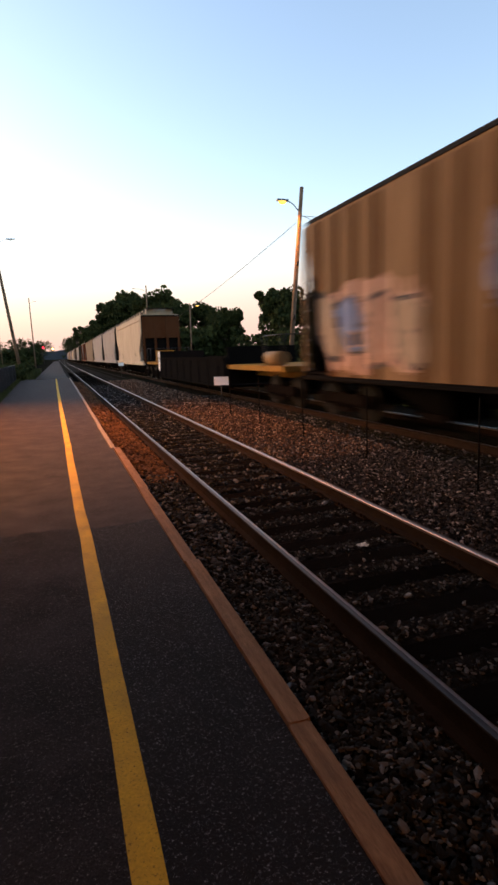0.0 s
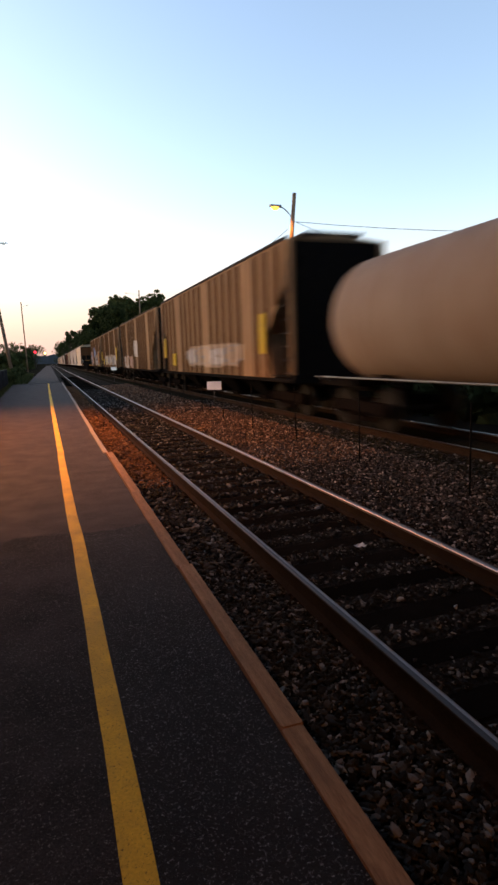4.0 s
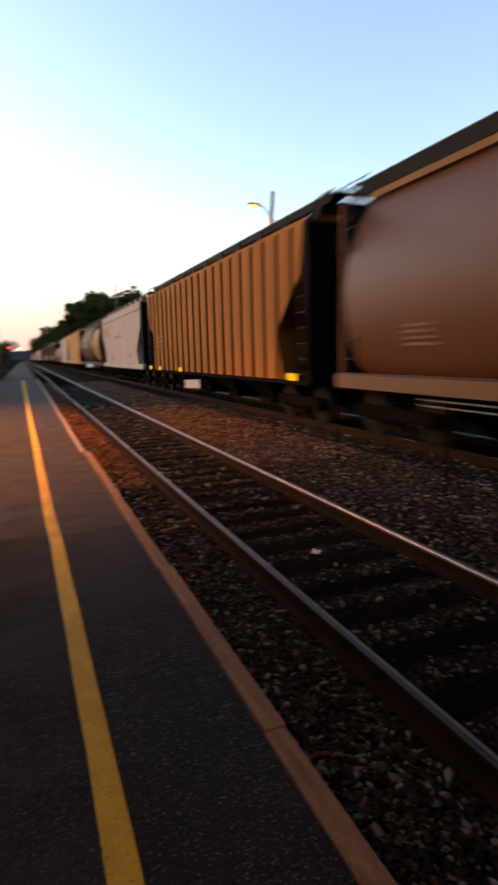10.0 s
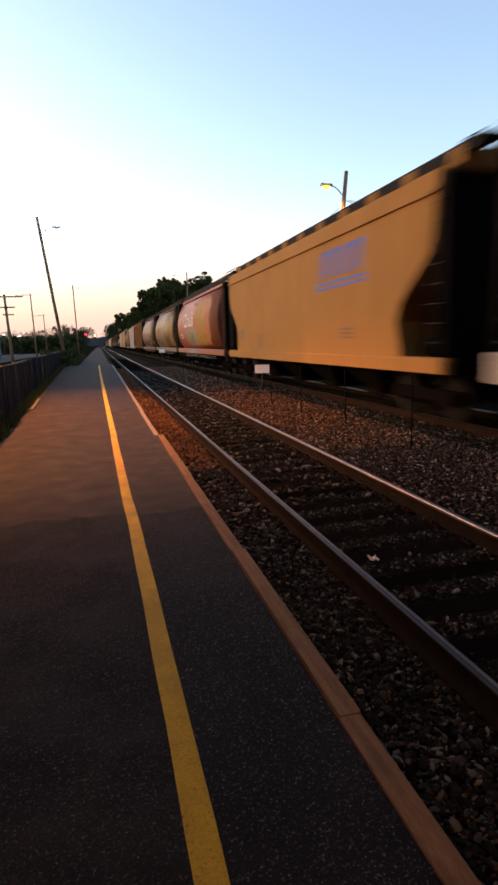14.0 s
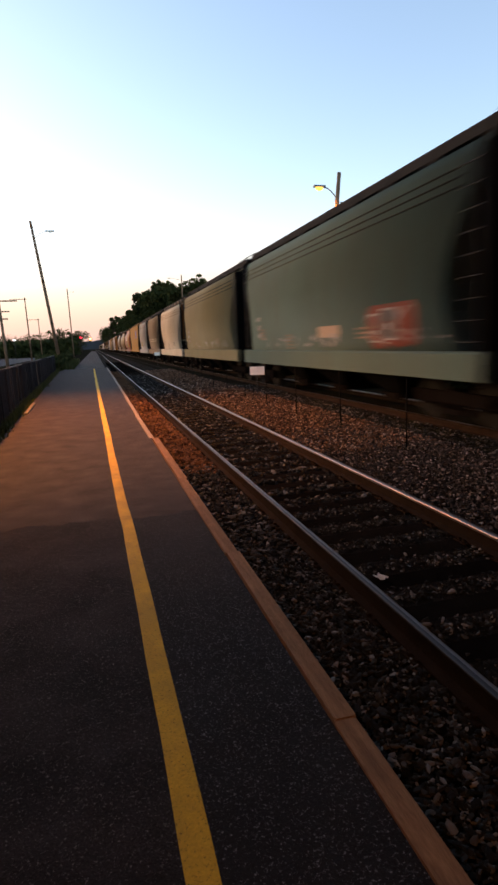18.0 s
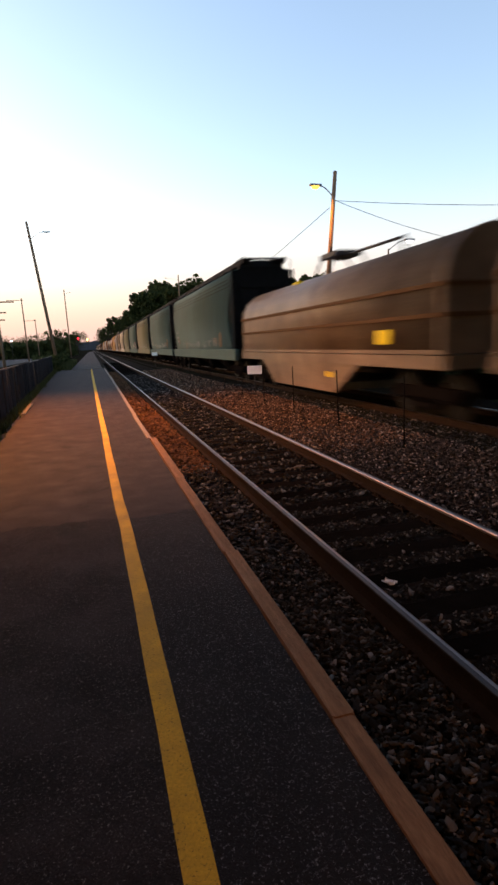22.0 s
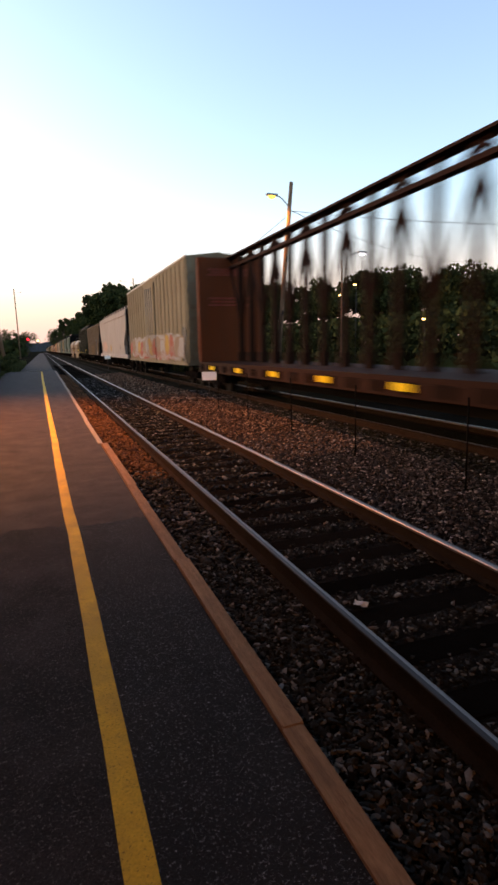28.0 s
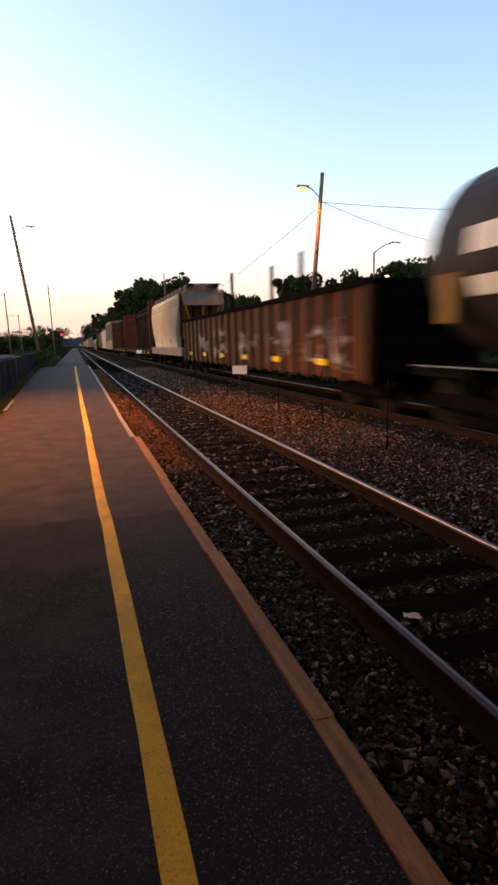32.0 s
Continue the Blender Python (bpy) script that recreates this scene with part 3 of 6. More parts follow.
def make_coupler():
    bm = BM()
    slab(bm, -0.11, 0.11, -0.65, 0.20, 0.74, 0.94)
    slab(bm, -0.17, 0.12, 0.20, 0.44, 0.68, 0.98)
    bar(bm, [(0.3, -0.1, 0.75), (0.33, 0.12, 0.45), (0.3, 0.34, 0.35)], 0.03)
    bar(bm, [(-1.25, -0.3, 0.95), (-0.25, -0.22, 0.88)], 0.014)
    return bm


def couplers(car, L):
    for s in (-1, 1):
        shared("coupler", "coupler", make_coupler, M_UNDER, car, pose(0, s * (L / 2 - 0.45), 0, 0, 0, 0 if s > 0 else 180))


def ladder_mesh(h, w=0.42, step=0.36):
    bm = BM()
    for s in (-1, 1):
        rod(bm, (0, s * w / 2, 0), (0, s * w / 2, h), 0.017, seg=6)
    for k in range(int(h / step)):
        rod(bm, (0, -w / 2, 0.15 + k * step), (0, w / 2, 0.15 + k * step), 0.013, seg=5)
    return bm


def car_base(name, u_front, u_rear, label, category="freight car"):
    L = u_front - u_rear
    car = thing(name, pose(TRACK2, (u_front + u_rear) / 2, RAIL2), label, category, "cars of the freight train")
    CARS.append((car, (u_front + u_rear) / 2))
    trucks(car, L)
    couplers(car, L)
    return car, L


def shell(rows, ridge_z=None, smooth=False):
    """Rows of (z, half width, half length) from the bottom up, closed on all sides; ridge_z: height of the roof's middle."""
    bm = BM()
    rings = [[bm.verts.new((sx * w, sy * e, z)) for sx, sy in ((-1, -1), (1, -1), (1, 1), (-1, 1))] for z, w, e in rows]
    for a, b in zip(rings, rings[1:]):
        for k in range(4):
            f = bm.faces.new((a[k], a[(k + 1) % 4], b[(k + 1) % 4], b[k]))
            f.smooth = smooth and k in (1, 3)
    bm.faces.new(rings[0][::-1])
    top = rings[-1]
    if ridge_z:
        z, w, e = rows[-1]
        m0, m1 = bm.verts.new((0, -e, ridge_z)), bm.verts.new((0, e, ridge_z))
        bm.faces.new((top[0], top[1], m0))
        bm.faces.new((top[2], top[3], m1))
        bm.faces.new((top[1], top[2], m1, m0))
        bm.faces.new((top[3], top[0], m0, m1))
    else:
        bm.faces.new(top)
    return bm


def width_at(rows, z):
    for (z0, w0, _), (z1, w1, _) in zip(rows, rows[1:]):
        if z0 <= z <= z1:
            return w0 + (w1 - w0) * (z - z0) / (z1 - z0)
    return rows[0][1] if z < rows[0][0] else rows[-1][1]


def sprayed(name, car, rows, y0, y1, z0, z1, mats, pick, label="", cell=0.05, off=0.008):
    """Spray paint that follows the car's near side with its ribs; pick(y, z) gives the colour's index or -1."""
    relief = RELIEF.get(car.name) or (lambda y: off)
    ny, nz = max(4, int((y1 - y0) / cell)), max(4, int((z1 - z0) / cell))
    deep = [relief(y0 + (y1 - y0) * i / ny) for i in range(ny + 1)]
    ids, verts, faces, which = {}, [], [], []
    def vert(i, j):
        if (i, j) not in ids:
            ids[i, j] = len(verts)
            z = z0 + (z1 - z0) * j / nz
            verts.append((-(width_at(rows, z) + deep[i]), y0 + (y1 - y0) * i / ny, z))
        return ids[i, j]
    for i in range(ny):
        for j in range(nz):
            c = pick(y0 + (y1 - y0) * (i + 0.5) / ny, z0 + (z1 - z0) * (j + 0.5) / nz)
            if c >= 0:
                faces.append((vert(i, j), vert(i, j + 1), vert(i + 1, j + 1), vert(i + 1, j)))
                which.append(c)
    me = bpy.data.meshes.new(name)
    me.from_pydata(verts, [], faces)
    for m in mats:
        me.materials.append(m)
    me.polygons.foreach_set("material_index", which)
    ob = new(name, me)
    ob.parent = car
    if label:
        ob["label"] = label
    return ob


def blotch(name, car, rows, y0, y1, z0, z1, mat, seed, label="", fill=0.62, off=0.008):
    """One sprayed patch with a ragged outline."""
    rnd = random.Random(int(seed * 10))
    def pick(y, z):
        u, v = (y - y0) / (y1 - y0) * 2 - 1, (z - z0) / (z1 - z0) * 2 - 1
        edge = u ** 4 + v ** 4 + rnd.uniform(-0.3, 0.3)
        n = noise.noise((seed * 7.3 + y * 2.7, z * 2.7, seed)) * 0.5 + noise.noise((seed + y * 0.95, z * 1.2, 3)) * 0.6 + noise.noise((y * 9, z * 9, seed)) * 0.18
        return 0 if edge + n < fill + 0.2 or abs(u) + abs(v) < 0.06 else -1
    return sprayed(name, car, rows, y0, y1, z0, z1, [mat], pick, label, 0.06, off)


def scrawl(car, rows, y0, y1, z0, z1, mat, seed, label, width=0.10, size=1.3, off=0.012):
    """Curling strokes of a spray can."""
    rnd = random.Random(int(seed * 10))
    def pick(y, z):
        u, v = (y - y0) / (y1 - y0) * 2 - 1, (z - z0) / (z1 - z0) * 2 - 1
        n = noise.noise((y * size + seed * 3.1, z * size * 0.8, seed)) + 0.3 * noise.noise((y * size * 2.3, z * size * 2.1, seed + 5))
        return 0 if abs(n) < width * (1.1 - u ** 4) * (1.1 - v ** 4) + rnd.uniform(-0.04, 0.04) else -1
    return sprayed("graffiti", car, rows, y0, y1, z0, z1, [mat], pick, label, 0.05, off)


def graffiti(car, rows, y0, y1, z0, z1, mats, seed, label, letters=5, off=0.008):
    """Fat overlapping letters (mats: cloud, outline, then fills) that cannot be read."""
    rnd = random.Random(seed)
    w = (y1 - y0) / letters
    blobs = []
    for k in range(letters):
        blobs.append((y0 + w * (k + 0.5) + rnd.uniform(-0.1, 0.1) * w, (z0 + z1) / 2 + rnd.uniform(-0.08, 0.08) * (z1 - z0), w * rnd.uniform(0.46, 0.62), (z1 - z0) * rnd.uniform(0.30, 0.42), rnd.uniform(-0.5, 0.5), rnd.uniform(-0.5, 0.5), rnd.uniform(0.0, 0.34), 2 + k % (len(mats) - 2)))
    def pick(y, z):
        n = noise.noise((y * 1.7 + seed, z * 1.7, seed)) * 0.5 + noise.noise((y * 5 + seed, z * 5, 2)) * 0.16
        for cy, cz, a, b, slant, hole, hr, col in blobs:
            u, v = (y - cy - slant * (z - cz)) / a, (z - cz) / b
            d = abs(u) ** 3 + abs(v) ** 3 + n * 1.2
            h = (u - hole * 0.4) ** 2 + (v - hole) ** 2
            if d < 1.0:
                if d > 0.72 or h < hr * hr * 0.5:
                    return 1
                return 0 if h < hr * hr * 0.9 else col
        u, v = (y - y0) / (y1 - y0) * 2 - 1, (z - z0) / (z1 - z0) * 2 - 1
        return 0 if u ** 6 + v ** 4 + n * 1.5 < 0.8 else -1
    return sprayed("graffiti", car, rows, y0, y1, z0, z1, mats, pick, label, 0.045, off)


def side_rect(bm, rows, y0, y1, z0, z1, off=0.008):
    x = -(max(width_at(rows, z0), width_at(rows, z1), width_at(rows, (z0 + z1) / 2)) + off)
    slab(bm, x, x + off + 0.02, y0, y1, z0, z1)


def stencil(car, rows, y, z, w, h, lines, mat, seed=0):
    """Lines of unreadable lettering as bars on the near side; y is the end nearer the train's head."""
    bm = BM()
    rnd = random.Random(seed)
    step = h / lines
    for k in range(lines):
        zz, yy = z - k * step, y
        while yy > y - w:
            n = rnd.uniform(0.08, 0.26)
            side_rect(bm, rows, max(yy - n, y - w), yy, zz - step * 0.48, zz)
            yy -= n + 0.07
    return tagged(part("stencil", bm, mat, car), kind="stuff")


def reflectors(car, rows, ys, z=1.34, w=0.45, h=0.11):
    first = None
    for y in ys:
        bm = BM()
        slab(bm, -0.012, 0.0, -w / 2, w / 2, -h / 2, h / 2)
        if first is None:
            first = part("reflector", bm, M_REFLECT, car, "bright yellow reflective strip", pose(-(width_at(rows, z) + 0.012), y, z))
        else:
            bm.free()
            again(first, pose(-(width_at(rows, z) + 0.012), y, z))


RIB_PAINT = {}
RELIEF = {}


def hopper(u_front, u_rear, style, body_mat, label, sill_mat=None, top=4.58, bays=4, board=5.02, name="covered_hopper", roofwalk=False, hood_mat=None):
    car, L = car_base(name, u_front, u_rear, label)
    top, board = top + 0.08, board + 0.08
    E = L / 2 - 0.62
    sill_mat = sill_mat or body_mat
    if style == "flat":
        rows = [(1.22, 1.42, E - 1.55), (2.0, 1.45, E - 1.75), (2.35, 1.45, E - 1.6), (3.2, 1.45, E - 0.55), (3.45, 1.45, E - 0.45), (top - 0.36, 1.45, E - 0.35), (top, 1.42, E - 0.3)]
    elif style == "curved":
        rows = [(1.22, 1.30, E - 1.5), (1.6, 1.38, E - 1.75), (2.1, 1.44, E - 1.7), (2.6, 1.47, E - 1.45), (3.1, 1.47, E - 1.1), (3.6, 1.45, E - 0.75), (4.0, 1.40, E - 0.5), (top - 0.2, 1.34, E - 0.38), (top, 1.24, E - 0.34)]
        if "green" in body_mat.name or "olive" in body_mat.name:
            rows = [(z, w, e if z > 3.8 else E - d) for (z, w, e), d in zip(rows, (0.75, 0.92, 1.08, 1.12, 0.98, 0.72, 0, 0, 0))]
    elif style == "barrel":
        rows = [(1.24 + (top - 1.24) * k / 14, w, E - 0.75) for k, w in enumerate((1.02, 1.20, 1.32, 1.40, 1.455, 1.485, 1.50, 1.50, 1.48, 1.44, 1.375, 1.29, 1.18, 1.05, 0.88))]
    else:
        rows = [(1.03, 1.40, E - 1.5), (2.3, 1.42, E - 1.75), (2.9, 1.42, E - 1.2), (3.5, 1.42, E - 0.5), (top - 0.12, 1.42, E - 0.3), (top, 1.40, E - 0.28)]
    part("body", shell(rows, top + 0.14, style in ("curved", "barrel")), body_mat, car, "", pose(0, 0.35 if style == "barrel" else 0, 0))
    # side sills, end platforms and their posts
    for s in (-1, 1):
        bm = BM()
        lo, hi = (0.90, 1.40) if style == "curved" else (0.95, 1.05) if style == "rib" else (0.98, 1.28)
        extrude_y(bm, [(s * 1.30, lo), (s * 1.47, lo), (s * 1.47, hi - 0.04), (s * 1.42, hi), (s * 1.30, hi)], -E, E)
        part("side_sill", bm, M_UNDER if style == "rib" else sill_mat, car)
        bm = BM()
        slab(bm, -1.40, 1.40, s * (E - 0.10) - 0.10, s * (E - 0.10) + 0.10, 0.92, 1.16)
        slab(bm, -1.38, 1.38, s * (E - 0.9) - 0.8, s * (E - 0.9) + 0.8, 1.08, 1.13)
        part("end_platform", bm, M_UNDER, car)
        bm = BM()
        slab(bm, -0.9, 0.9, s * (E - 0.42) - 0.03, s * (E - 0.42) + 0.03, 1.13, 1.9)
        for x in (-0.5, 0.5):
            slab(bm, x - 0.07, x + 0.07, s * (E - 0.55) - 0.06, s * (E - 0.55) + 0.06, 1.13, top - 0.6)
        part("end_frame", bm, M_UNDER, car)
        # web that also blackens the shaded opening at the car end
        bm = BM()
        slab(bm, -0.03, 0.03, min(s * (E - 2.2), s * (E - 0.5)), max(s * (E - 2.2), s * (E - 0.5)), 1.1, top - 0.9)
        part("centre_web", bm, M_UNDER, car)
        # black fill for the shaded gap between cars; a real wall on dark green
        bm = BM()
        yp, wp = (E - 0.02, 1.44) if body_mat.name == "dark_green_car_paint" else (E - 0.27, 1.30)
        slab(bm, -wp, wp, s * yp - 0.03, s * yp + 0.03, 1.13, 2.0 if style == "curved" and ("white" in body_mat.name or "cream" in body_mat.name) else top - 0.04)
        part("end_panel", bm, body_mat if body_mat.name == "dark_green_car_paint" else M_UNDER, car)
        if style == "curved":
            # end colours hold their shade: black on green cars, rusty orange elsewhere
            end_mat = M_UNDER if "green" in body_mat.name or "olive" in body_mat.name else RIB_ORANGE
            bm = BM()
            lip = [(-1.30, top - 0.16), (-0.9, top + 0.08), (0.9, top + 0.08), (1.30, top - 0.16), (1.16, top - 0.78), (-1.16, top - 0.78)]
            bulge = 0.16 if hood_mat else 0.0
            f0 = [bm.verts.new((x, s * (E - 0.20) - 0.03, z)) for x, z in lip]
            f1 = [bm.verts.new((x, s * (E - 0.20) + 0.03 + s * bulge * (z < top), z)) for x, z in lip]
            bm.faces.new(f0), bm.faces.new(f1[::-1])
            for q in range(6):
                bm.faces.new((f0[q], f1[q], f1[(q + 1) % 6], f0[(q + 1) % 6]))
            part("end_hood", bm, hood_mat or end_mat, car, "end hood painted grey for its sky-lit shade" if hood_mat else "")
            if end_mat is RIB_ORANGE:
                bm = BM()
                side = [(z, e + 0.012) for z, w, e in rows if 2.0 < z < top - 0.1]
                ring = [[bm.verts.new((x, s * (y + q), z)) for x, q in ((-1.26, 0.0), (1.26, 0.0), (1.26, 0.012), (-1.26, 0.012))] for z, y in side]
                for a, b in zip(ring, ring[1:]):
                    for q in range(4):
                        bm.faces.new((a[q], a[(q + 1) % 4], b[(q + 1) % 4], b[q]))
                bm.faces.new(ring[0]), bm.faces.new(ring[-1][::-1])
                part("slope_sheet", bm, end_mat, car, "rust-streaked sloping end sheet, shade put into its colour")
            for x0, x1 in ((-1.1, -0.55), (0.0, 0.0), (1.1, 0.55)):
                bm = BM()
                rod(bm, (x0, s * (E - 0.2), top - 0.6), (x1, s * (E - 0.28), 2.0), 0.05, seg=6)
                part("end_brace", bm, end_mat, car)
        for x in (-1, 1):
            bm = BM()
            slab(bm, x * 1.36 - 0.05, x * 1.36 + 0.05, s * (E - 0.12) - 0.05, s * (E - 0.12) + 0.05, 1.13, top - 0.05)
            part("corner_post", bm, body_mat if body_mat.name.startswith("grey_beige") else RIB_BROWN if style == "barrel" else M_UNDER, car)
            shared(("ladder", round(top, 2)), "ladder", lambda: ladder_mesh(top - 1.15), M_DARK_METAL, car, pose(x * 1.40, s * (E - 0.42), 1.05))
    bm = BM()
    slab(bm, -0.3, 0.3, -E, E, 0.78, 1.05)
    part("centre_sill", bm, M_UNDER, car)
    span = 2 * (E - 2.9)
    for k in range(bays):
        yc = -span / 2 + span * (k + 0.5) / bays
        hw = span / bays / 2 - 0.06
        bm = BM()
        lo = [bm.verts.new(p) for p in ((-0.5, yc - 0.35, 0.34), (0.5, yc - 0.35, 0.34), (0.5, yc + 0.35, 0.34), (-0.5, yc + 0.35, 0.34))]
        hi = [bm.verts.new(p) for p in ((-1.36, yc - hw, 1.24), (1.36, yc - hw, 1.24), (1.36, yc + hw, 1.24), (-1.36, yc + hw, 1.24))]
        for q in range(4):
            bm.faces.new((lo[q], lo[(q + 1) % 4], hi[(q + 1) % 4], hi[q]))
        bm.faces.new(lo[::-1])
        bay = part("hopper_bay", bm, M_UNDER, car)
        bm = BM()
        slab(bm, -0.62, 0.62, yc - 0.42, yc + 0.42, 0.22, 0.36)
        part("outlet_gate", bm, M_TRUCK, bay)
    # running boards on brackets, roof hatches, railings at the ends
    rb = 0.72 if style != "barrel" else 0.62
    if style == "rib" and not roofwalk:
        bm = BM()
        slab(bm, -0.85, 0.85, -E + 0.3, E - 0.3, top + 0.12, top + 0.20)
        part("roof_hatch", bm, M_GRATE, car)
        bm = BM()
        slab(bm, -1.43, -1.36, -E + 0.3, E - 0.3, top - 0.02, top + 0.06)
        part("roof_edge", bm, M_GRATE, car)
    else:
        for s in (-1, 1):
            bm = BM()
            slab(bm, s * rb - 0.24, s * rb + 0.24, -E - 0.15, E + 0.15, board - 0.05, board)
            slab(bm, s * (rb + 0.22), s * (rb + 0.24), -E - 0.15, E + 0.15, board - (0.28 if style == "barrel" else 0.20), board)
            part("running_board", bm, M_GRATE, car, "dark steel grating walkway")
        nb = int(2 * E / 1.5)
        bm = BM()
        slab(bm, -rb - 0.27, rb + 0.27, -0.19, 0.19, top + 0.02, board - 0.05)
        one = part("board_bracket", bm, body_mat if style == "flat" else TANK_GREY if style == "curved" and ("white" in body_mat.name or "cream" in body_mat.name) else M_GRATE, car, "", pose(0, -E + 0.5, 0))
        for k in range(1, nb):
            again(one, pose(0, -E + 0.5 + (2 * E - 1.0) * k / (nb - 1), 0))
        for k in range(4):
            bm = BM()
            yc = -E + 2 * E * (k + 0.5) / 4
            slab(bm, -0.4, 0.4, yc - E / 4 + 0.35, yc + E / 4 - 0.35, top + 0.05, board - 0.02)
            bmesh.ops.bevel(bm, geom=[e for e in bm.edges if abs((e.verts[0].co - e.verts[1].co).y) > 1], offset=0.06, segments=2)
            part("roof_hatch", bm, M_GRATE, car)
        for s in (-1, 1):
            bm = BM()
            y = s * (E + 0.15)
            bar(bm, [(-1.3, s * (E - 0.3), top - 0.1), (-1.22, y - s * 0.05, board - 0.1), (-0.9, y, board + 0.05), (-0.9, y - s * 0.4, board + 0.05)], 0.016)
            bar(bm, [(1.3, s * (E - 0.3), top - 0.1), (1.22, y - s * 0.05, board - 0.1), (0.9, y, board + 0.05)], 0.016)
            slab(bm, -0.9, 0.9, y - 0.2, y + 0.2, board - 0.045, board - 0.005)
            part("end_walkway", bm, M_GRATE, car)
    if style == "barrel":
        for z in (0.78, 0.88):
            bm = BM()
            rod(bm, (-1.34, -E + 2.6, z), (-1.34, E - 2.6, z), 0.016, seg=6)
            part("brake_pipe", bm, M_GALV, car, "thin pale pipe under the sill")
        # strip added for the lit eave line, paler on all but red cars
        for q in (-1, 1):
            bm = BM()
            slab(bm, q * 0.98 - 0.05, q * 0.98 + 0.05, -E + 0.5, E - 0.5, top - 0.06, top + 0.06)
            part("roof_edge", bm, body_mat if body_mat.name.startswith("red") else TAN_EDGE, car, "dusty roof edge")
    if style == "curved":
        # beads take a darker colour that draws their shadow lines
        bm = BM()
        for z in (top - 0.66, top - 0.50, top - 0.34):
            x = width_at(rows, z)
            rod(bm, (-x, -E + 0.75, z), (-x, E - 0.75, z), 0.02, seg=6)
        part("side_bead", bm, BEAD_GREEN if "green" in body_mat.name or "olive" in body_mat.name else TAN_EDGE, car, "bead line darkened for its shadow")
    if style == "flat":
        bm = BM()
        for s in (-1, 1):
            slab(bm, s * 1.47 - 0.04, s * 1.47 + 0.04, -E + 0.36, E - 0.36, top - 0.42, top - 0.34)
        part("top_chord", bm, body_mat, car)
    if style == "rib":
        n = max(12, int(2 * (E - 1.0) / 0.78))
        bm = BM()
        extrude_y(bm, [(-0.085, 0), (0, 0), (0, 1), (-0.085, 1)], -0.15, 0.15)
        for v in bm.verts:
            if v.co.x < -0.05:
                v.co.y *= 0.8
        first, ribs = None, []
        for k in range(n):
            if k % 6 == 4 and body_mat.name.startswith("grey_beige"):
                continue
            y = (E - 1.0) - 2 * (E - 1.0) * k / (n - 1)
            over = abs(y) - (E - 1.75)
            z0 = 1.06 if over < 0 else 1.22 + over * 1.25 + 0.9
            m = pose(-1.40, y, z0) @ Matrix.Diagonal((1, 1, top - 0.1 - z0, 1))
            ribs.append(y)
            if first is None:
                first = part("side_rib", bm, RIB_PAINT.get(body_mat.name, body_mat), car, "upright side rib", m)
            else:
                again(first, m)
        RELIEF[car.name] = lambda y: 0.092 if any(abs(y - q) < 0.16 for q in ribs) else 0.008
    bm = BM()
    rod(bm, (-0.75, -E + 1.0, 1.45), (-0.75, -E + 1.9, 1.45), 0.2, seg=10)
    part("brake_reservoir", bm, M_UNDER, car)
    bm = BM()
    rod(bm, (0.5, E - 1.6, 1.4), (0.5, E - 1.0, 1.4), 0.16, seg=10)
    part("brake_cylinder", bm, M_UNDER, car)
    return car, rows, E


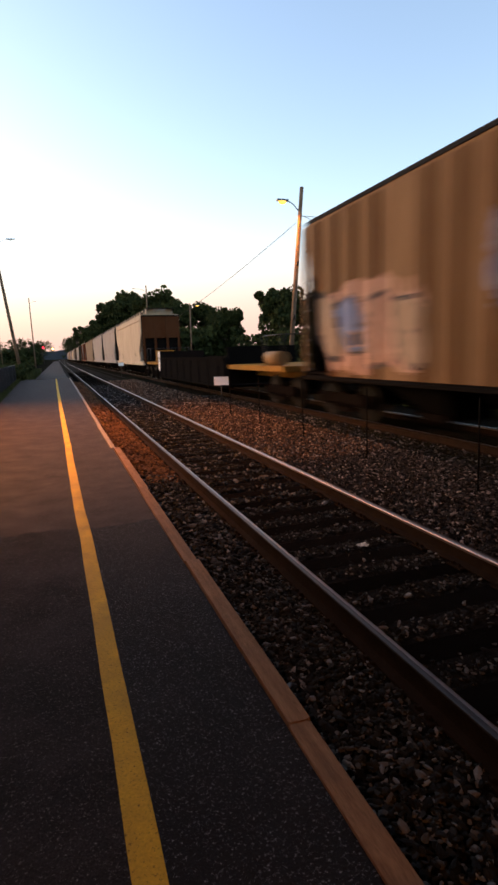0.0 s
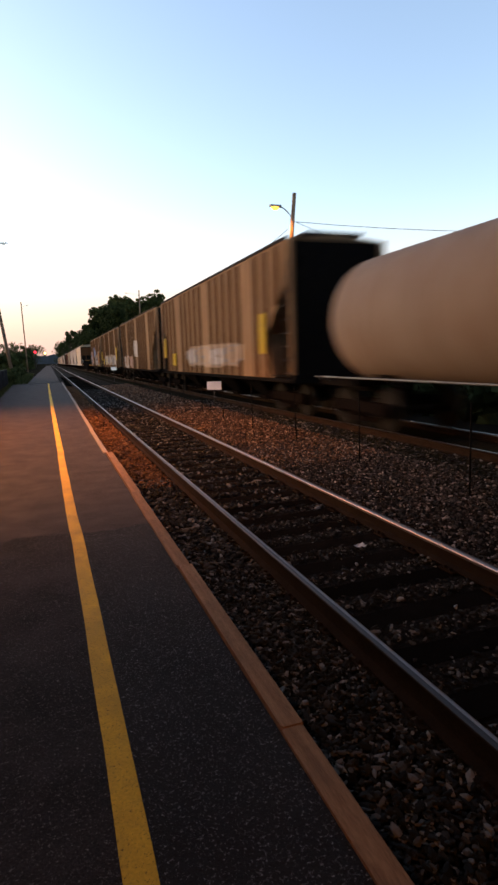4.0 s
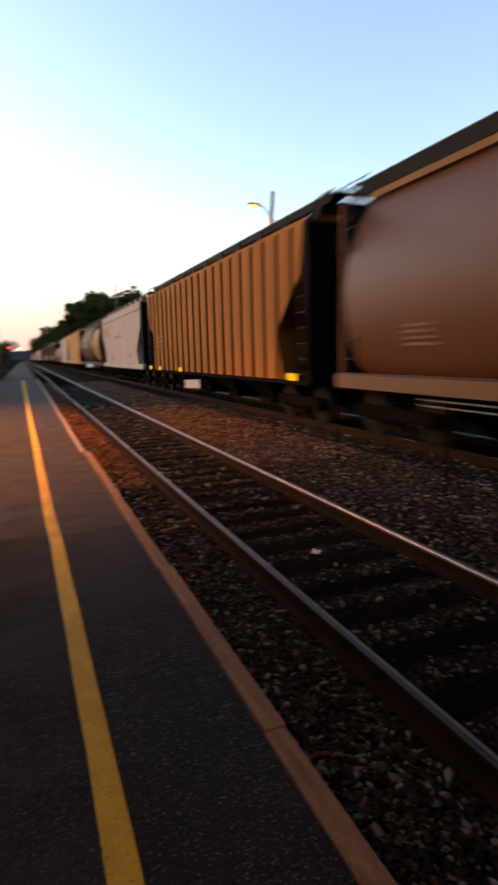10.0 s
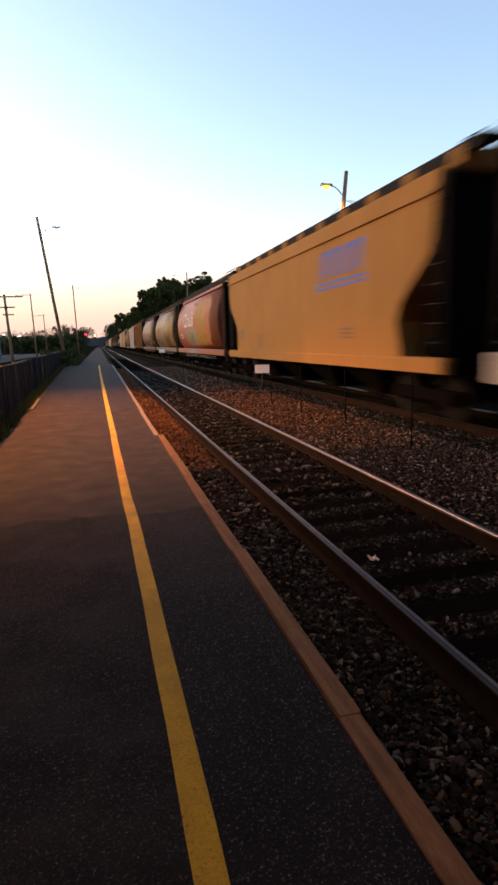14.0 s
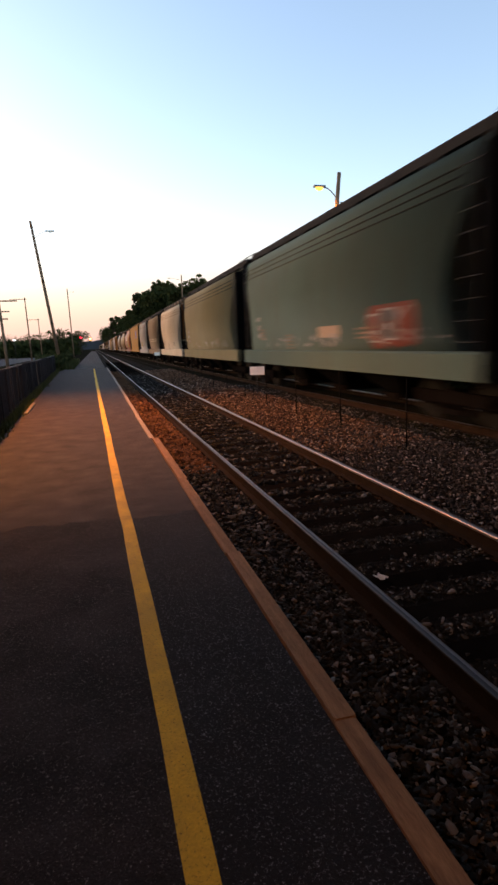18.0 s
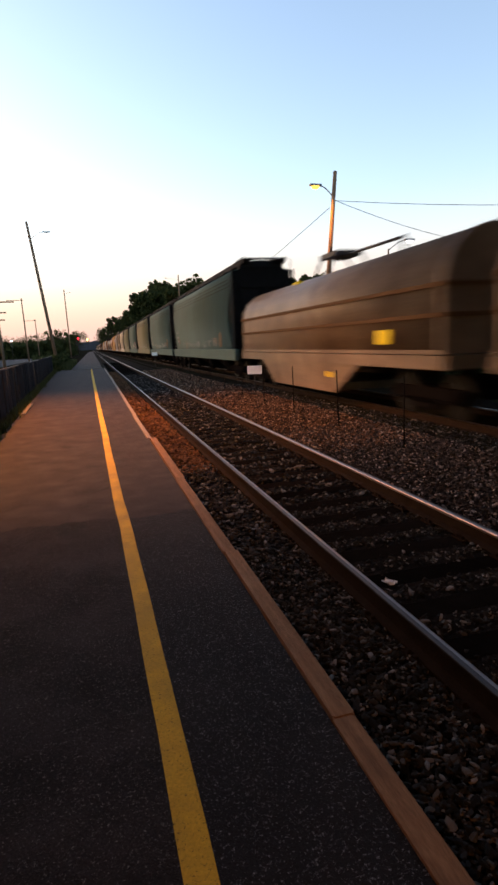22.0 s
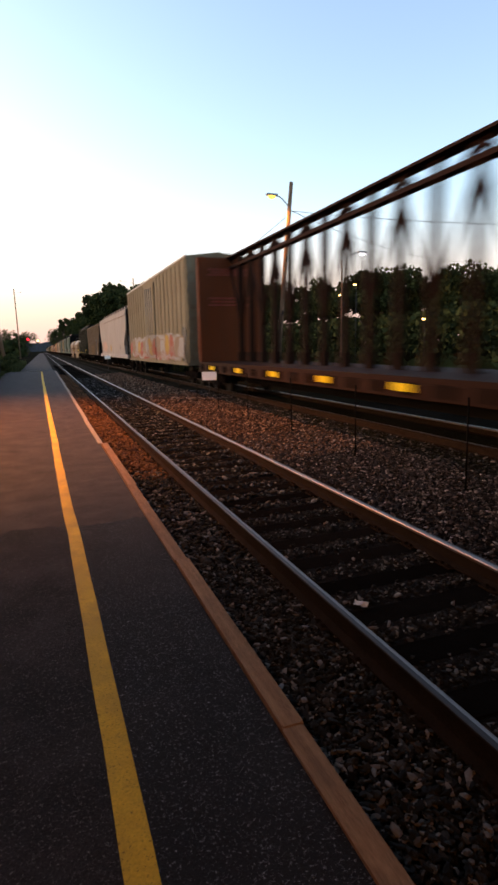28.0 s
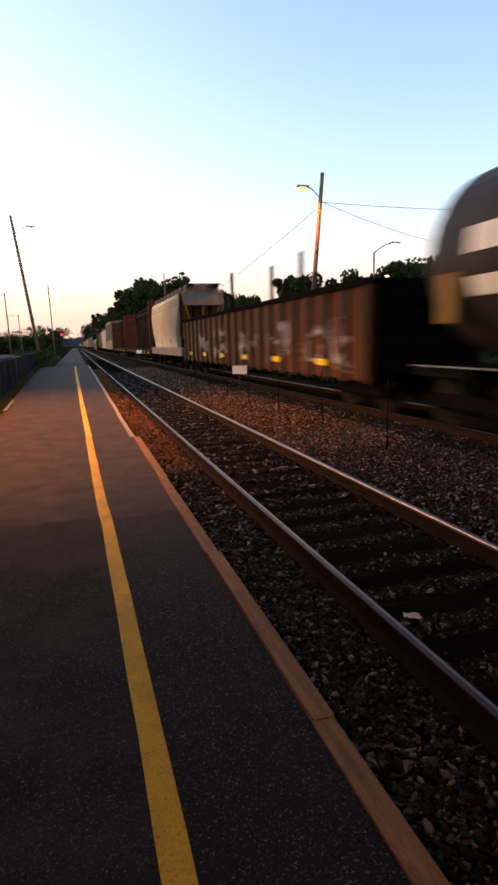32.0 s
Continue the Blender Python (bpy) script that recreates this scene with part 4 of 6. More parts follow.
def tank(u_front, u_rear, mat, radius, axis_z, label, gap=0.9, rail_z=1.15):
    car, L = car_base("tank_car", u_front, u_rear, label)
    E = L / 2 - gap
    bm = BM()
    prof = [(-E, 0.0), (-E + 0.05, 0.35), (-E + 0.2, 0.7), (-E + 0.42, 0.92), (-E + 0.65, 1.0), (E - 0.65, 1.0), (E - 0.42, 0.92), (E - 0.2, 0.7), (E - 0.05, 0.35), (E, 0.0)]
    seg, rings = 32, []
    for y, r in prof:
        rings.append([bm.verts.new((radius * r * math.cos(2 * math.pi * k / seg), y, axis_z + radius * r * math.sin(2 * math.pi * k / seg))) for k in range(seg)] if r else [bm.verts.new((0, y, axis_z))])
    for a, b in zip(rings, rings[1:]):
        for k in range(seg):
            j = (k + 1) % seg
            vs = [a[k % len(a)], a[j % len(a)], b[j % len(b)], b[k % len(b)]]
            vs = [v for i, v in enumerate(vs) if v not in vs[:i]]
            bm.faces.new(vs).smooth = True
    part("tank_shell", bm, mat, car)
    for y in (-E * 0.72, -E * 0.24, E * 0.24, E * 0.72):
        bm = BM()
        rings = []
        for yy in (y - 0.03, y + 0.03):
            rings.append([bm.verts.new(((radius + 0.012) * math.cos(2 * math.pi * k / 32), yy, axis_z + (radius + 0.012) * math.sin(2 * math.pi * k / 32))) for k in range(32)])
        for k in range(32):
            bm.faces.new((rings[0][k], rings[0][(k + 1) % 32], rings[1][(k + 1) % 32], rings[1][k]))
        part("tank_band", bm, mat, car)
    for s in (-1, 1):
        bm = BM()
        slab(bm, -1.15, 1.15, s * (L / 2 - 1.1) - 1.0, s * (L / 2 - 1.1) + 0.55, 0.95, 1.12)
        slab(bm, -0.7, 0.7, s * (L / 2 - 2.6) - 0.35, s * (L / 2 - 2.6) + 0.35, 1.1, axis_z - radius * 0.75)
        part("end_frame", bm, M_UNDER, car)
        bm = BM()
        bar(bm, [(s * 1.32, -L / 2 + 0.7, rail_z), (s * 1.32, L / 2 - 0.7, rail_z)], 0.02)
        for k in range(7):
            y = -L / 2 + 0.7 + (L - 1.4) * k / 6
            bar(bm, [(s * 1.32, y, rail_z), (s * 1.05, y, 1.0)], 0.015)
        part("handrail", bm, M_GALV, car)
        shared("tankladder", "ladder", lambda: ladder_mesh(2 * 1.35), M_GALV, car, pose(s * (radius + 0.06), 0, axis_z - radius))
    top = axis_z + radius
    bm = BM()
    rod(bm, (0, 0, top - 0.1), (0, 0, top + 0.42), 0.42, seg=16)
    rod(bm, (0, 0, top + 0.42), (0, 0, top + 0.47), 0.46, seg=16)
    rod(bm, (0, 1.0, top - 0.05), (0, 1.0, top + 0.2), 0.16, seg=10)
    part("dome", bm, M_TRUCK, car)
    bm = BM()
    for s in (-1, 1):
        for y in (-1.3, -0.45, 0.45, 1.3):
            bar(bm, [(s * 0.95, y, top - 0.3), (s * 0.95, y, top + 0.95)], 0.018)
        for z in (top + 0.55, top + 0.95):
            bar(bm, [(s * 0.95, -1.3, z), (s * 0.95, 1.3, z)], 0.018)
        for z in (top + 0.55, top + 0.95):
            bar(bm, [(-0.95, s * 1.3, z), (0.95, s * 1.3, z)], 0.018)
    slab(bm, -1.0, 1.0, -1.35, 1.35, top - 0.04, top + 0.0)
    part("dome_railing", bm, M_UNDER, car)
    rows = [(axis_z - radius * math.cos(a), max(0.05, radius * math.sin(a)), E) for a in [math.pi * k / 16 for k in range(17)]]
    return car, rows, E


def well_car(u_front, u_rear, mat, label):
    car, L = car_base("well_car", u_front, u_rear, label)
    W = L / 2 - 6.4
    for s in (-1, 1):
        bm = BM()
        slab(bm, s * 1.45 - 0.06, s * 1.45 + 0.06, -W, W, 0.42, 1.45)
        slab(bm, s * 1.45 - 0.10, s * 1.45 + 0.10, -W, W, 1.42, 1.52)
        slab(bm, s * 1.45 - 0.12, s * 1.45 + 0.12, -W, W, 0.36, 0.46)
        for k in range(9):
            y = -W + 2 * W * (k + 0.5) / 9
            slab(bm, s * 1.52 - 0.03, s * 1.52 + 0.03, y - 0.05, y + 0.05, 0.46, 1.42)
        part("well_side", bm, M_UNDER, car)
        bm = BM()
        slab(bm, -1.40, 1.40, s * (L / 2 - 3.6) - 2.8, s * (L / 2 - 3.6) + 2.8, 1.08, 1.24)
        slab(bm, -0.25, 0.25, s * (L / 2 - 3.6) - 2.8, s * (L / 2 - 3.6) + 3.1, 0.8, 1.08)
        part("end_deck", bm, mat, car, "weathered yellow end deck over the truck")
        bm = BM()
        slab(bm, -1.42, 1.42, s * (W + 0.1) - 0.08, s * (W + 0.1) + 0.08, 0.5, 1.9)
        part("well_bulkhead", bm, M_UNDER, car)
        bm = BM()
        for x in (-1.35, 1.35):
            bar(bm, [(x, s * (L / 2 - 0.9), 1.24), (x, s * (L / 2 - 0.9), 2.15), (x, s * (L / 2 - 2.4), 2.15), (x, s * (L / 2 - 2.4), 1.24)], 0.022)
        bar(bm, [(-1.35, s * (L / 2 - 0.9), 2.15), (1.35, s * (L / 2 - 0.9), 2.15)], 0.022)
        part("end_railing", bm, M_DARK_METAL, car)
    bm = BM()
    slab(bm, -1.4, 1.4, -W, W, 0.36, 0.44)
    part("well_floor", bm, M_UNDER, car)
    bm = BM()
    rod(bm, (-0.9, -L / 2 + 2.0, 1.46), (-0.9, -L / 2 + 3.2, 1.46), 0.22, seg=14)
    part("air_reservoir", bm, material("tan_reservoir", (0.22, 0.13, 0.06), 0.6, vary=0.2), car, "tan air reservoir")
    bm = BM()
    slab(bm, -1.0, 0.2, L / 2 - 2.9, L / 2 - 2.5, 1.24, 2.0)
    part("brake_stand", bm, mat, car)
    bm = BM()
    slab(bm, -1.55, -1.52, W - 0.55, W - 0.15, 0.75, 1.9)
    part("white_panel", bm, M_WHITE_PLATE, car)
    return car


def boxcar(u_front, u_rear, mat, label, top=5.45, door=True):
    car, L = car_base("boxcar", u_front, u_rear, label)
    E = L / 2 - 0.65
    rows = [(0.98, 1.46, E), (top, 1.46, E)]
    RELIEF[car.name] = lambda y: 0.108 if abs(y) < 1.55 else 0.052
    part("body", shell(rows, top + 0.18), mat, car)
    bm = BM()
    slab(bm, -0.045, 0.0, -0.04, 0.04, 1.1, top - 0.12)
    first = part("side_post", bm, mat, car, "", pose(-1.455, -E + 0.25, 0))
    for k in range(1, 20):
        y = -E + 0.25 + 2 * (E - 0.25) * k / 19
        if abs(y) > 1.75:
            again(first, pose(-1.455, y, 0))
    bm = BM()
    slab(bm, -1.54, -1.46, -1.5, 1.5, 1.06, top - 0.3)
    d = part("door", bm, mat, car, "sliding plug door")
    for y in (-0.9, -0.3, 0.3, 0.9):
        bm = BM()
        rod(bm, (-1.57, y, 1.2), (-1.57, y, top - 0.5), 0.022, seg=6)
        part("door_rod", bm, M_GALV, d)
    for z in (1.9, 2.6, 3.6, 4.4):
        bm = BM()
        slab(bm, -1.56, -1.535, -1.45, 1.45, z - 0.04, z + 0.04)
        part("door_rail", bm, mat, d)
    for s in (-1, 1):
        for k in range(8):
            bm = BM()
            z = 1.3 + k * (top - 1.5) / 8
            slab(bm, -1.42, 1.42, s * E - 0.06, s * E + 0.06, z, z + 0.2)
            bmesh.ops.bevel(bm, geom=bm.edges[:], offset=0.04, segments=1)
            part("end_rib", bm, mat, car)
        bm = BM()
        slab(bm, -1.52, 1.52, -E, E, 0.92, 1.06) if s > 0 else slab(bm, -0.3, 0.3, -E, E, 0.74, 0.92)
        part("side_sill" if s > 0 else "centre_sill", bm, mat if s > 0 else M_UNDER, car)
        shared("boxladder", "ladder", lambda: ladder_mesh(1.6), M_GALV, car, pose(-1.53, s * (E - 0.35), 1.0))
    bm = BM()
    slab(bm, -1.49, -1.42, -E, E, top - 0.05, top + 0.03)
    part("roof_edge", bm, M_GALV, car)
    return car, rows, E


def centerbeam(u_front, u_rear, mat, label, top=5.05):
    car, L = car_base("centerbeam_flatcar", u_front, u_rear, label)
    E = L / 2 - 1.0
    bm = BM()
    slab(bm, -1.42, 1.42, -E, E, 1.0, 1.12)
    part("deck", bm, OXIDE_SHADED, car)
    for s in (-1, 1):
        bm = BM()
        extrude_y(bm, [(s * 1.36, 0.74), (s * 1.45, 0.74), (s * 1.45, 1.0), (s * 1.36, 1.0)], -E, E)
        part("side_sill", bm, OXIDE_SHADED, car)
    bm = BM()
    slab(bm, -0.5, 0.5, -E + 1.5, E - 1.5, 0.40, 1.0)
    part("centre_sill", bm, M_UNDER, car)
    for s in (-1, 1):
        bm = BM()
        slab(bm, -1.40, 1.40, s * E - 0.06, s * E + 0.06, 1.12, top - 0.02)
        b = part("bulkhead", bm, mat, car, "tall steel end bulkhead")
        for x in (-1.36, 0.0, 1.36):
            bm = BM()
            slab(bm, x - 0.05, x + 0.05, s * (E + 0.12) - 0.06, s * (E + 0.12) + 0.06, 1.12, top - 0.02)
            part("rib", bm, mat, b)
        if s > 0:
            for z0, z1 in ((top - 0.75, top - 0.45), (3.3, 3.7)):
                bm = BM()
                for k in range(3):
                    zz = z1 - (z1 - z0) * k / 3
                    slab(bm, -1.0 + 0.12 * (k % 2), 0.6 + 0.15 * ((k + 1) % 2), E - 0.075, E - 0.06, zz - 0.07, zz)
                tagged(part("stencil", bm, M_SPRAY_RED, b), kind="stuff")
    # two chords with an open strip between them
    for z0, z1, w in ((top - 0.06, top, 0.20), (top - 0.46, top - 0.36, 0.12)):
        bm = BM()
        slab(bm, -w, w, -E, E, z0, z1)
        part("top_chord", bm, OXIDE_SHADED, car)
    n = 20
    for k in range(1, n):
        y = -E + 2 * E * k / n
        bm = BM()
        slab(bm, -0.10, 0.10, y - 0.07, y + 0.07, 1.12, top - 0.1)
        slab(bm, -0.16, 0.16, y - 0.10, y + 0.10, 1.12, 1.5)
        part("centre_post", bm, OXIDE_SHADED, car)
    for k in range(n):
        y0, y1 = -E + 2 * E * k / n, -E + 2 * E * (k + 1) / n
        if k % 2:
            y0, y1 = y1, y0
        bm = BM()
        rod(bm, (0.0, y0, top - 0.4), (0.0, y1, 2.4), 0.055, seg=6)
        part("diagonal_brace", bm, OXIDE_SHADED, car)
        bm = BM()
        rod(bm, (0.0, y0, top - 0.05), (0.0, (y0 + y1) / 2, top - 0.4), 0.06, seg=5)
        part("chord_strut", bm, OXIDE_SHADED, car)
    for k in range(24):
        y = -E + 2 * E * (k + 0.5) / 24
        bm = BM()
        slab(bm, -1.50, -1.44, y - 0.11, y + 0.11, 0.80, 1.02)
        part("winch", bm, M_TRUCK, car)
    return car, [(0.7, 1.46, E), (1.2, 1.46, E)], E


def coil_car(u_front, u_rear, mat, label):
    car, L = car_base("coil_car", u_front, u_rear, label)
    E = L / 2 - 0.75
    prof = [(-1.42, 1.35), (-1.42, 2.56), (-1.36, 2.88), (-1.2, 3.17), (-0.9, 3.43), (-0.45, 3.60), (0, 3.65), (0.45, 3.60), (0.9, 3.43), (1.2, 3.17), (1.36, 2.88), (1.42, 2.56), (1.42, 1.35)]
    bm = BM()
    extrude_y(bm, prof, -E, E, smooth=True)
    part("cover", bm, mat, car, "rounded weathered steel cover")
    for z in (1.35, 2.02, 2.56):
        bm = BM()
        slab(bm, -1.47, 1.47, -E - 0.02, E + 0.02, z - 0.05, z + 0.03)
        part("cover_flange", bm, mat if z < 1.5 else RIB_BROWN, car)
    for k in range(2):
        y = -E + 0.1 + 2 * (E - 0.1) * k
        bm = BM()
        extrude_y(bm, [(x * 1.015, 1.38 + (z - 1.38) * 1.012) for x, z in prof], y - 0.04, y + 0.04)
        part("cover_rib", bm, mat, car)
    bm = BM()
    slab(bm, -1.47, 1.47, -E - 0.1, E + 0.1, 1.02, 1.28)
    part("side_sill", bm, mat, car)
    bm = BM()
    for s in (-1, 1):
        a = [bm.verts.new((s * 1.30, y, z)) for y, z in ((-E + 3.4, 1.02), (E - 2.6, 1.02), (E - 4.0, 0.26), (-E + 4.8, 0.26))]
        b = [bm.verts.new((s * 1.42, y, z)) for y, z in ((-E + 3.4, 1.02), (E - 2.6, 1.02), (E - 4.0, 0.26), (-E + 4.8, 0.26))]
        bm.faces.new(a), bm.faces.new(b[::-1])
        for k in range(4):
            bm.faces.new((a[k], a[(k + 1) % 4], b[(k + 1) % 4], b[k]))
    slab(bm, -1.3, 1.3, -E + 4.8, E - 4.0, 0.3, 0.5)
    part("trough_side", bm, mat, car)
    bm = BM()
    for y in (-0.1, 0.9):
        bar(bm, [(-0.75, y - 0.25, 3.5), (-0.40, y, 4.12), (0.40, y, 4.12), (0.75, y - 0.25, 3.5)], 0.035)
    slab(bm, -0.42, 0.42, -0.2, 1.0, 4.06, 4.20)
    part("lifting_frame", bm, M_DARK_METAL, car, "dark lifting bracket on thin legs over the cover")
    bm = BM()
    bar(bm, [(0, -0.1, 4.08), (0, -3.2, 4.02), (0, -3.2, 3.62)], 0.04)
    part("lifting_bar", bm, M_DARK_METAL, car)
    return car, [(z, -x, E) for x, z in prof[:7]][:6], E


M_POST = material("dark_post_paint", (0.022, 0.012, 0.008), 0.75, vary=0.4, scale=4, bump=0.1, dirt=(0.05, 0.022, 0.010))


def gondola(u_front, u_rear, mat, label, top=2.93):
    car, L = car_base("gondola", u_front, u_rear, label)
    E = L / 2 - 0.7
    for s in (-1, 1):
        bm = BM()
        slab(bm, s * 1.40 - 0.03, s * 1.40 + 0.03, -E, E, 0.75, top)
        part("side_wall", bm, mat, car)
        bm = BM()
        slab(bm, s * 1.44 - 0.10, s * 1.44 + 0.10, -E, E, top - 0.12, top + 0.03)
        part("top_rail", bm, M_TRUCK, car)
        bm = BM()
        slab(bm, -1.40, 1.40, s * E - 0.04, s * E + 0.04, 0.9, top)
        wall = part("end_wall", bm, M_UNDER, car)
        for z in (1.4, 1.9, 2.4):
            bm = BM()
            slab(bm, -1.40, 1.40, s * E - 0.09, s * E + 0.09, z, z + 0.12)
            part("end_rib", bm, M_TRUCK, wall)
    n = 21
    bm = BM()
    slab(bm, -0.10, 0.0, -0.14, 0.14, 0.70, top - 0.1)
    first = part("side_post", bm, M_POST, car, "side post in a darker tone than the wall", pose(-1.42, -E + 0.2, 0))
    for k in range(1, n):
        again(first, pose(-1.42, -E + 0.2 + 2 * (E - 0.2) * k / (n - 1), 0))
    bm = BM()
    slab(bm, -1.38, 1.38, -E, E, 0.95, 1.05)
    slab(bm, -0.3, 0.3, -E, E, 0.7, 0.95)
    part("floor", bm, M_UNDER, car)
    for y, h in ((5.5, 4.95), (-0.3, 4.52), (-1.8, 3.9), (-3.3, 4.6), (-4.5, 3.78)):
        bm = BM()
        slab(bm, -0.06, 0.06, y - 0.06, y + 0.06, 1.05, h)
        part("load_post", bm, M_TRUCK, car, "dark upright post standing in the load")
    RELIEF[car.name] = lambda y: 0.008 if any(abs(y - (-E + 0.2 + 2 * (E - 0.2) * k / (n - 1))) < 0.15 for k in range(n)) else -0.085
    return car, [(0.7, 1.52, E), (top, 1.52, E)], E


def lettering(car, rows, text, y_start, z, size, mat, slant=0.0):
    cu = bpy.data.curves.new("wordmark", "FONT")
    cu.body, cu.size, cu.extrude, cu.resolution_u = text, size, 0.0, 3
    tmp = new("wordmark", cu)
    me = bpy.data.meshes.new_from_object(tmp.evaluated_get(bpy.context.evaluated_depsgraph_get()))
    bpy.data.objects.remove(tmp)
    bpy.data.curves.remove(cu)
    for v in me.vertices:
        tx, ty = v.co.x, v.co.y
        zz = z + ty
        v.co = (-(width_at(rows, zz) + 0.012), y_start - tx - slant * ty, zz)
    me.materials.clear()
    me.materials.append(mat)
    ob = new("wordmark", me)
    ob.parent = car
    return ob


WHITE = paint("white_car_paint", (0.285, 0.243, 0.222), 0.45, (0.155, 0.110, 0.083))
CREAM = paint("cream_car_paint", (0.46, 0.36, 0.265), 0.45, (0.165, 0.102, 0.061))
TAN = paint("tan_car_paint", (0.185, 0.132, 0.092), 0.6, (0.10, 0.05, 0.024))
BEIGE = paint("grey_beige_car_paint", (0.205, 0.126, 0.070), 0.75, (0.10, 0.05, 0.024))
YELLOW = paint("yellow_car_paint", (0.300, 0.150, 0.048), 0.45, (0.205, 0.104, 0.036))
BROWN = paint("brown_car_paint", (0.068, 0.027, 0.011), 0.6, (0.045, 0.025, 0.014), 0.45, 0.2)
DARK_BROWN = paint("dark_brown_car_paint", (0.034, 0.017, 0.009), 0.6, (0.022, 0.013, 0.008), 0.5, 0.04)
OLIVE_BROWN = paint("olive_brown_car_paint", (0.105, 0.055, 0.022), 0.6, (0.050, 0.028, 0.014), 0.45, 0.2)
RED = paint("red_car_paint", (0.215, 0.042, 0.016), 0.5, (0.20, 0.075, 0.032), 0.45, 0.2)
ORANGE = paint("rust_orange_car_paint", (0.225, 0.092, 0.026), 0.7, (0.20, 0.075, 0.025))
OLIVE = paint("olive_car_paint", (0.135, 0.118, 0.070), 0.5, (0.15, 0.105, 0.055))
GREYGREEN = paint("grey_green_car_paint", (0.060, 0.090, 0.076), 0.5, (0.072, 0.062, 0.049))
DARKGREEN = paint("dark_green_car_paint", (0.020, 0.024, 0.014), 0.5, (0.040, 0.030, 0.016))
TANK_GREY = paint("grey_tank_paint", (0.169, 0.131, 0.105), 0.7, (0.110, 0.064, 0.043))
BLACK = paint("black_tank_paint", (0.020, 0.018, 0.018), 0.6, (0.055, 0.038, 0.030), 0.5)
COIL = material("coil_cover_paint", (0.150, 0.098, 0.060), 0.45, spec=0.12, vary=0.35, scale=1.6, fine=25, bump=0.08, depth=0.006, stretch=(1.2, 0.22, 2.2), dirt=(0.060, 0.030, 0.016), dirt_amount=0.85)
OXIDE = paint("oxide_red_paint", (0.128, 0.031, 0.012), 0.5, (0.075, 0.030, 0.016), 0.6)
RUSTY = paint("rusty_gondola_paint", (0.066, 0.024, 0.010), 0.8, (0.085, 0.038, 0.018), 0.75)
BOXPAINT = paint("faded_boxcar_paint", (0.185, 0.152, 0.100), 0.7, (0.13, 0.07, 0.034))
DECKYEL = paint("yellow_deck_paint", (0.25, 0.125, 0.026), 0.8, (0.10, 0.05, 0.02))
# the oxide red darkened as in shade, for deck, posts and chords
OXIDE_SHADED = paint("dark_oxide_paint", (0.022, 0.0085, 0.0055), 0.6, (0.017, 0.009, 0.006), 0.7)
RIB_BROWN = paint("rust_stained_rib", (0.074, 0.034, 0.013), 0.5, (0.12, 0.062, 0.030))
RIB_TAN = paint("tan_rib", (0.135, 0.092, 0.060), 0.5, (0.10, 0.05, 0.024))
RIB_ORANGE = paint("rust_orange_rib", (0.185, 0.072, 0.020), 0.5, (0.12, 0.05, 0.02))
RIB_GREEN = paint("dark_green_rib", (0.017, 0.017, 0.011), 0.5, (0.043, 0.029, 0.015))


RIB_PAINT.update({BEIGE.name: RIB_BROWN, TAN.name: RIB_TAN, ORANGE.name: RIB_ORANGE, DARKGREEN.name: RIB_GREEN})


def marks(car, x, y, z, widths, h, mat, slant, label):
    """Slanted letter-like marks that cannot be read, one part each; y is the end nearer the train's head."""
    for w in widths:
        bm = BM()
        def quad(q0, q1, z0, z1):
            bm.faces.new([bm.verts.new((-x, y - q - slant * (zz - z), zz)) for q, zz in ((q0, z0), (q1, z0), (q1, z1), (q0, z1))])
        t = min(w, h * 0.2)
        quad(0, t, z, z + h)
        if w > 2.2 * t:
            quad(w - t, w, z, z + h)
            quad(t, w - t, z + h - t, z + h)
        part("lettering", bm, mat, car, label, recalc=False)
        y -= w + 0.3 * t + 0.05


def add_stencils(car, rows, E, dark=True, seed=0):
    m = M_STENCIL_DARK if dark else M_STENCIL_FAINT
    stencil(car, rows, E - 2.2, 2.15, 0.7, 0.42, 4, m, seed)
    stencil(car, rows, E - 5.2, 1.9, 0.5, 0.5, 5, m, seed + 1)
    stencil(car, rows, -E + 4.6, 1.95, 0.8, 0.32, 3, m, seed + 2)


# cars ahead of the clip's first moment, head of the train first
HEAD = [(360, "flat", WHITE), (340, "rib", TAN), (320, "flat", CREAM), (301, "rib", ORANGE), (282, "flat", WHITE), (263, "barrel", BROWN), (244, "flat", CREAM), (225, "curved", WHITE), (206, "rib", BROWN), (187, "flat", WHITE), (168, "rib", DARKGREEN)]
for (u1, style, m), (u0, _, _) in zip(HEAD, HEAD[1:] + [(149, "", None)]):
    hopper(u1, u0, style, m, "weathered covered hopper far up the train", bays=3)
boxcar(149, 126.5, OXIDE, "dull brown boxcar far up the train", top=4.78)
hopper(126.5, 101.0, "flat", TAN, "tan covered hopper with streaked sides")
for u1, u0 in ((101.0, 79.5), (79.5, 61.0)):
    c, r, e = hopper(u1, u0, "flat", WHITE, "off-white covered hopper with plain sides")
    add_stencils(c, r, e, True, int(u1))
c, r, e = hopper(61.0, 41.2, "flat", CREAM, "cream covered hopper with a brown open end")
bm = BM()
slab(bm, -1.38, 1.38, -e + 0.02, -e + 0.10, 2.95, 4.5)
for x in (-1.30, -0.45, 0.45, 1.30):
    slab(bm, x - 0.08, x + 0.08, -e - 0.02, -e + 0.06, 1.15, 4.5)
part("end_panel", bm, RUSTY, c, "rust-brown end panel with posts")
add_stencils(c, r, e, True, 5)
well_car(41.2, 14.0, DECKYEL, "empty low well car with weathered yellow end decks")
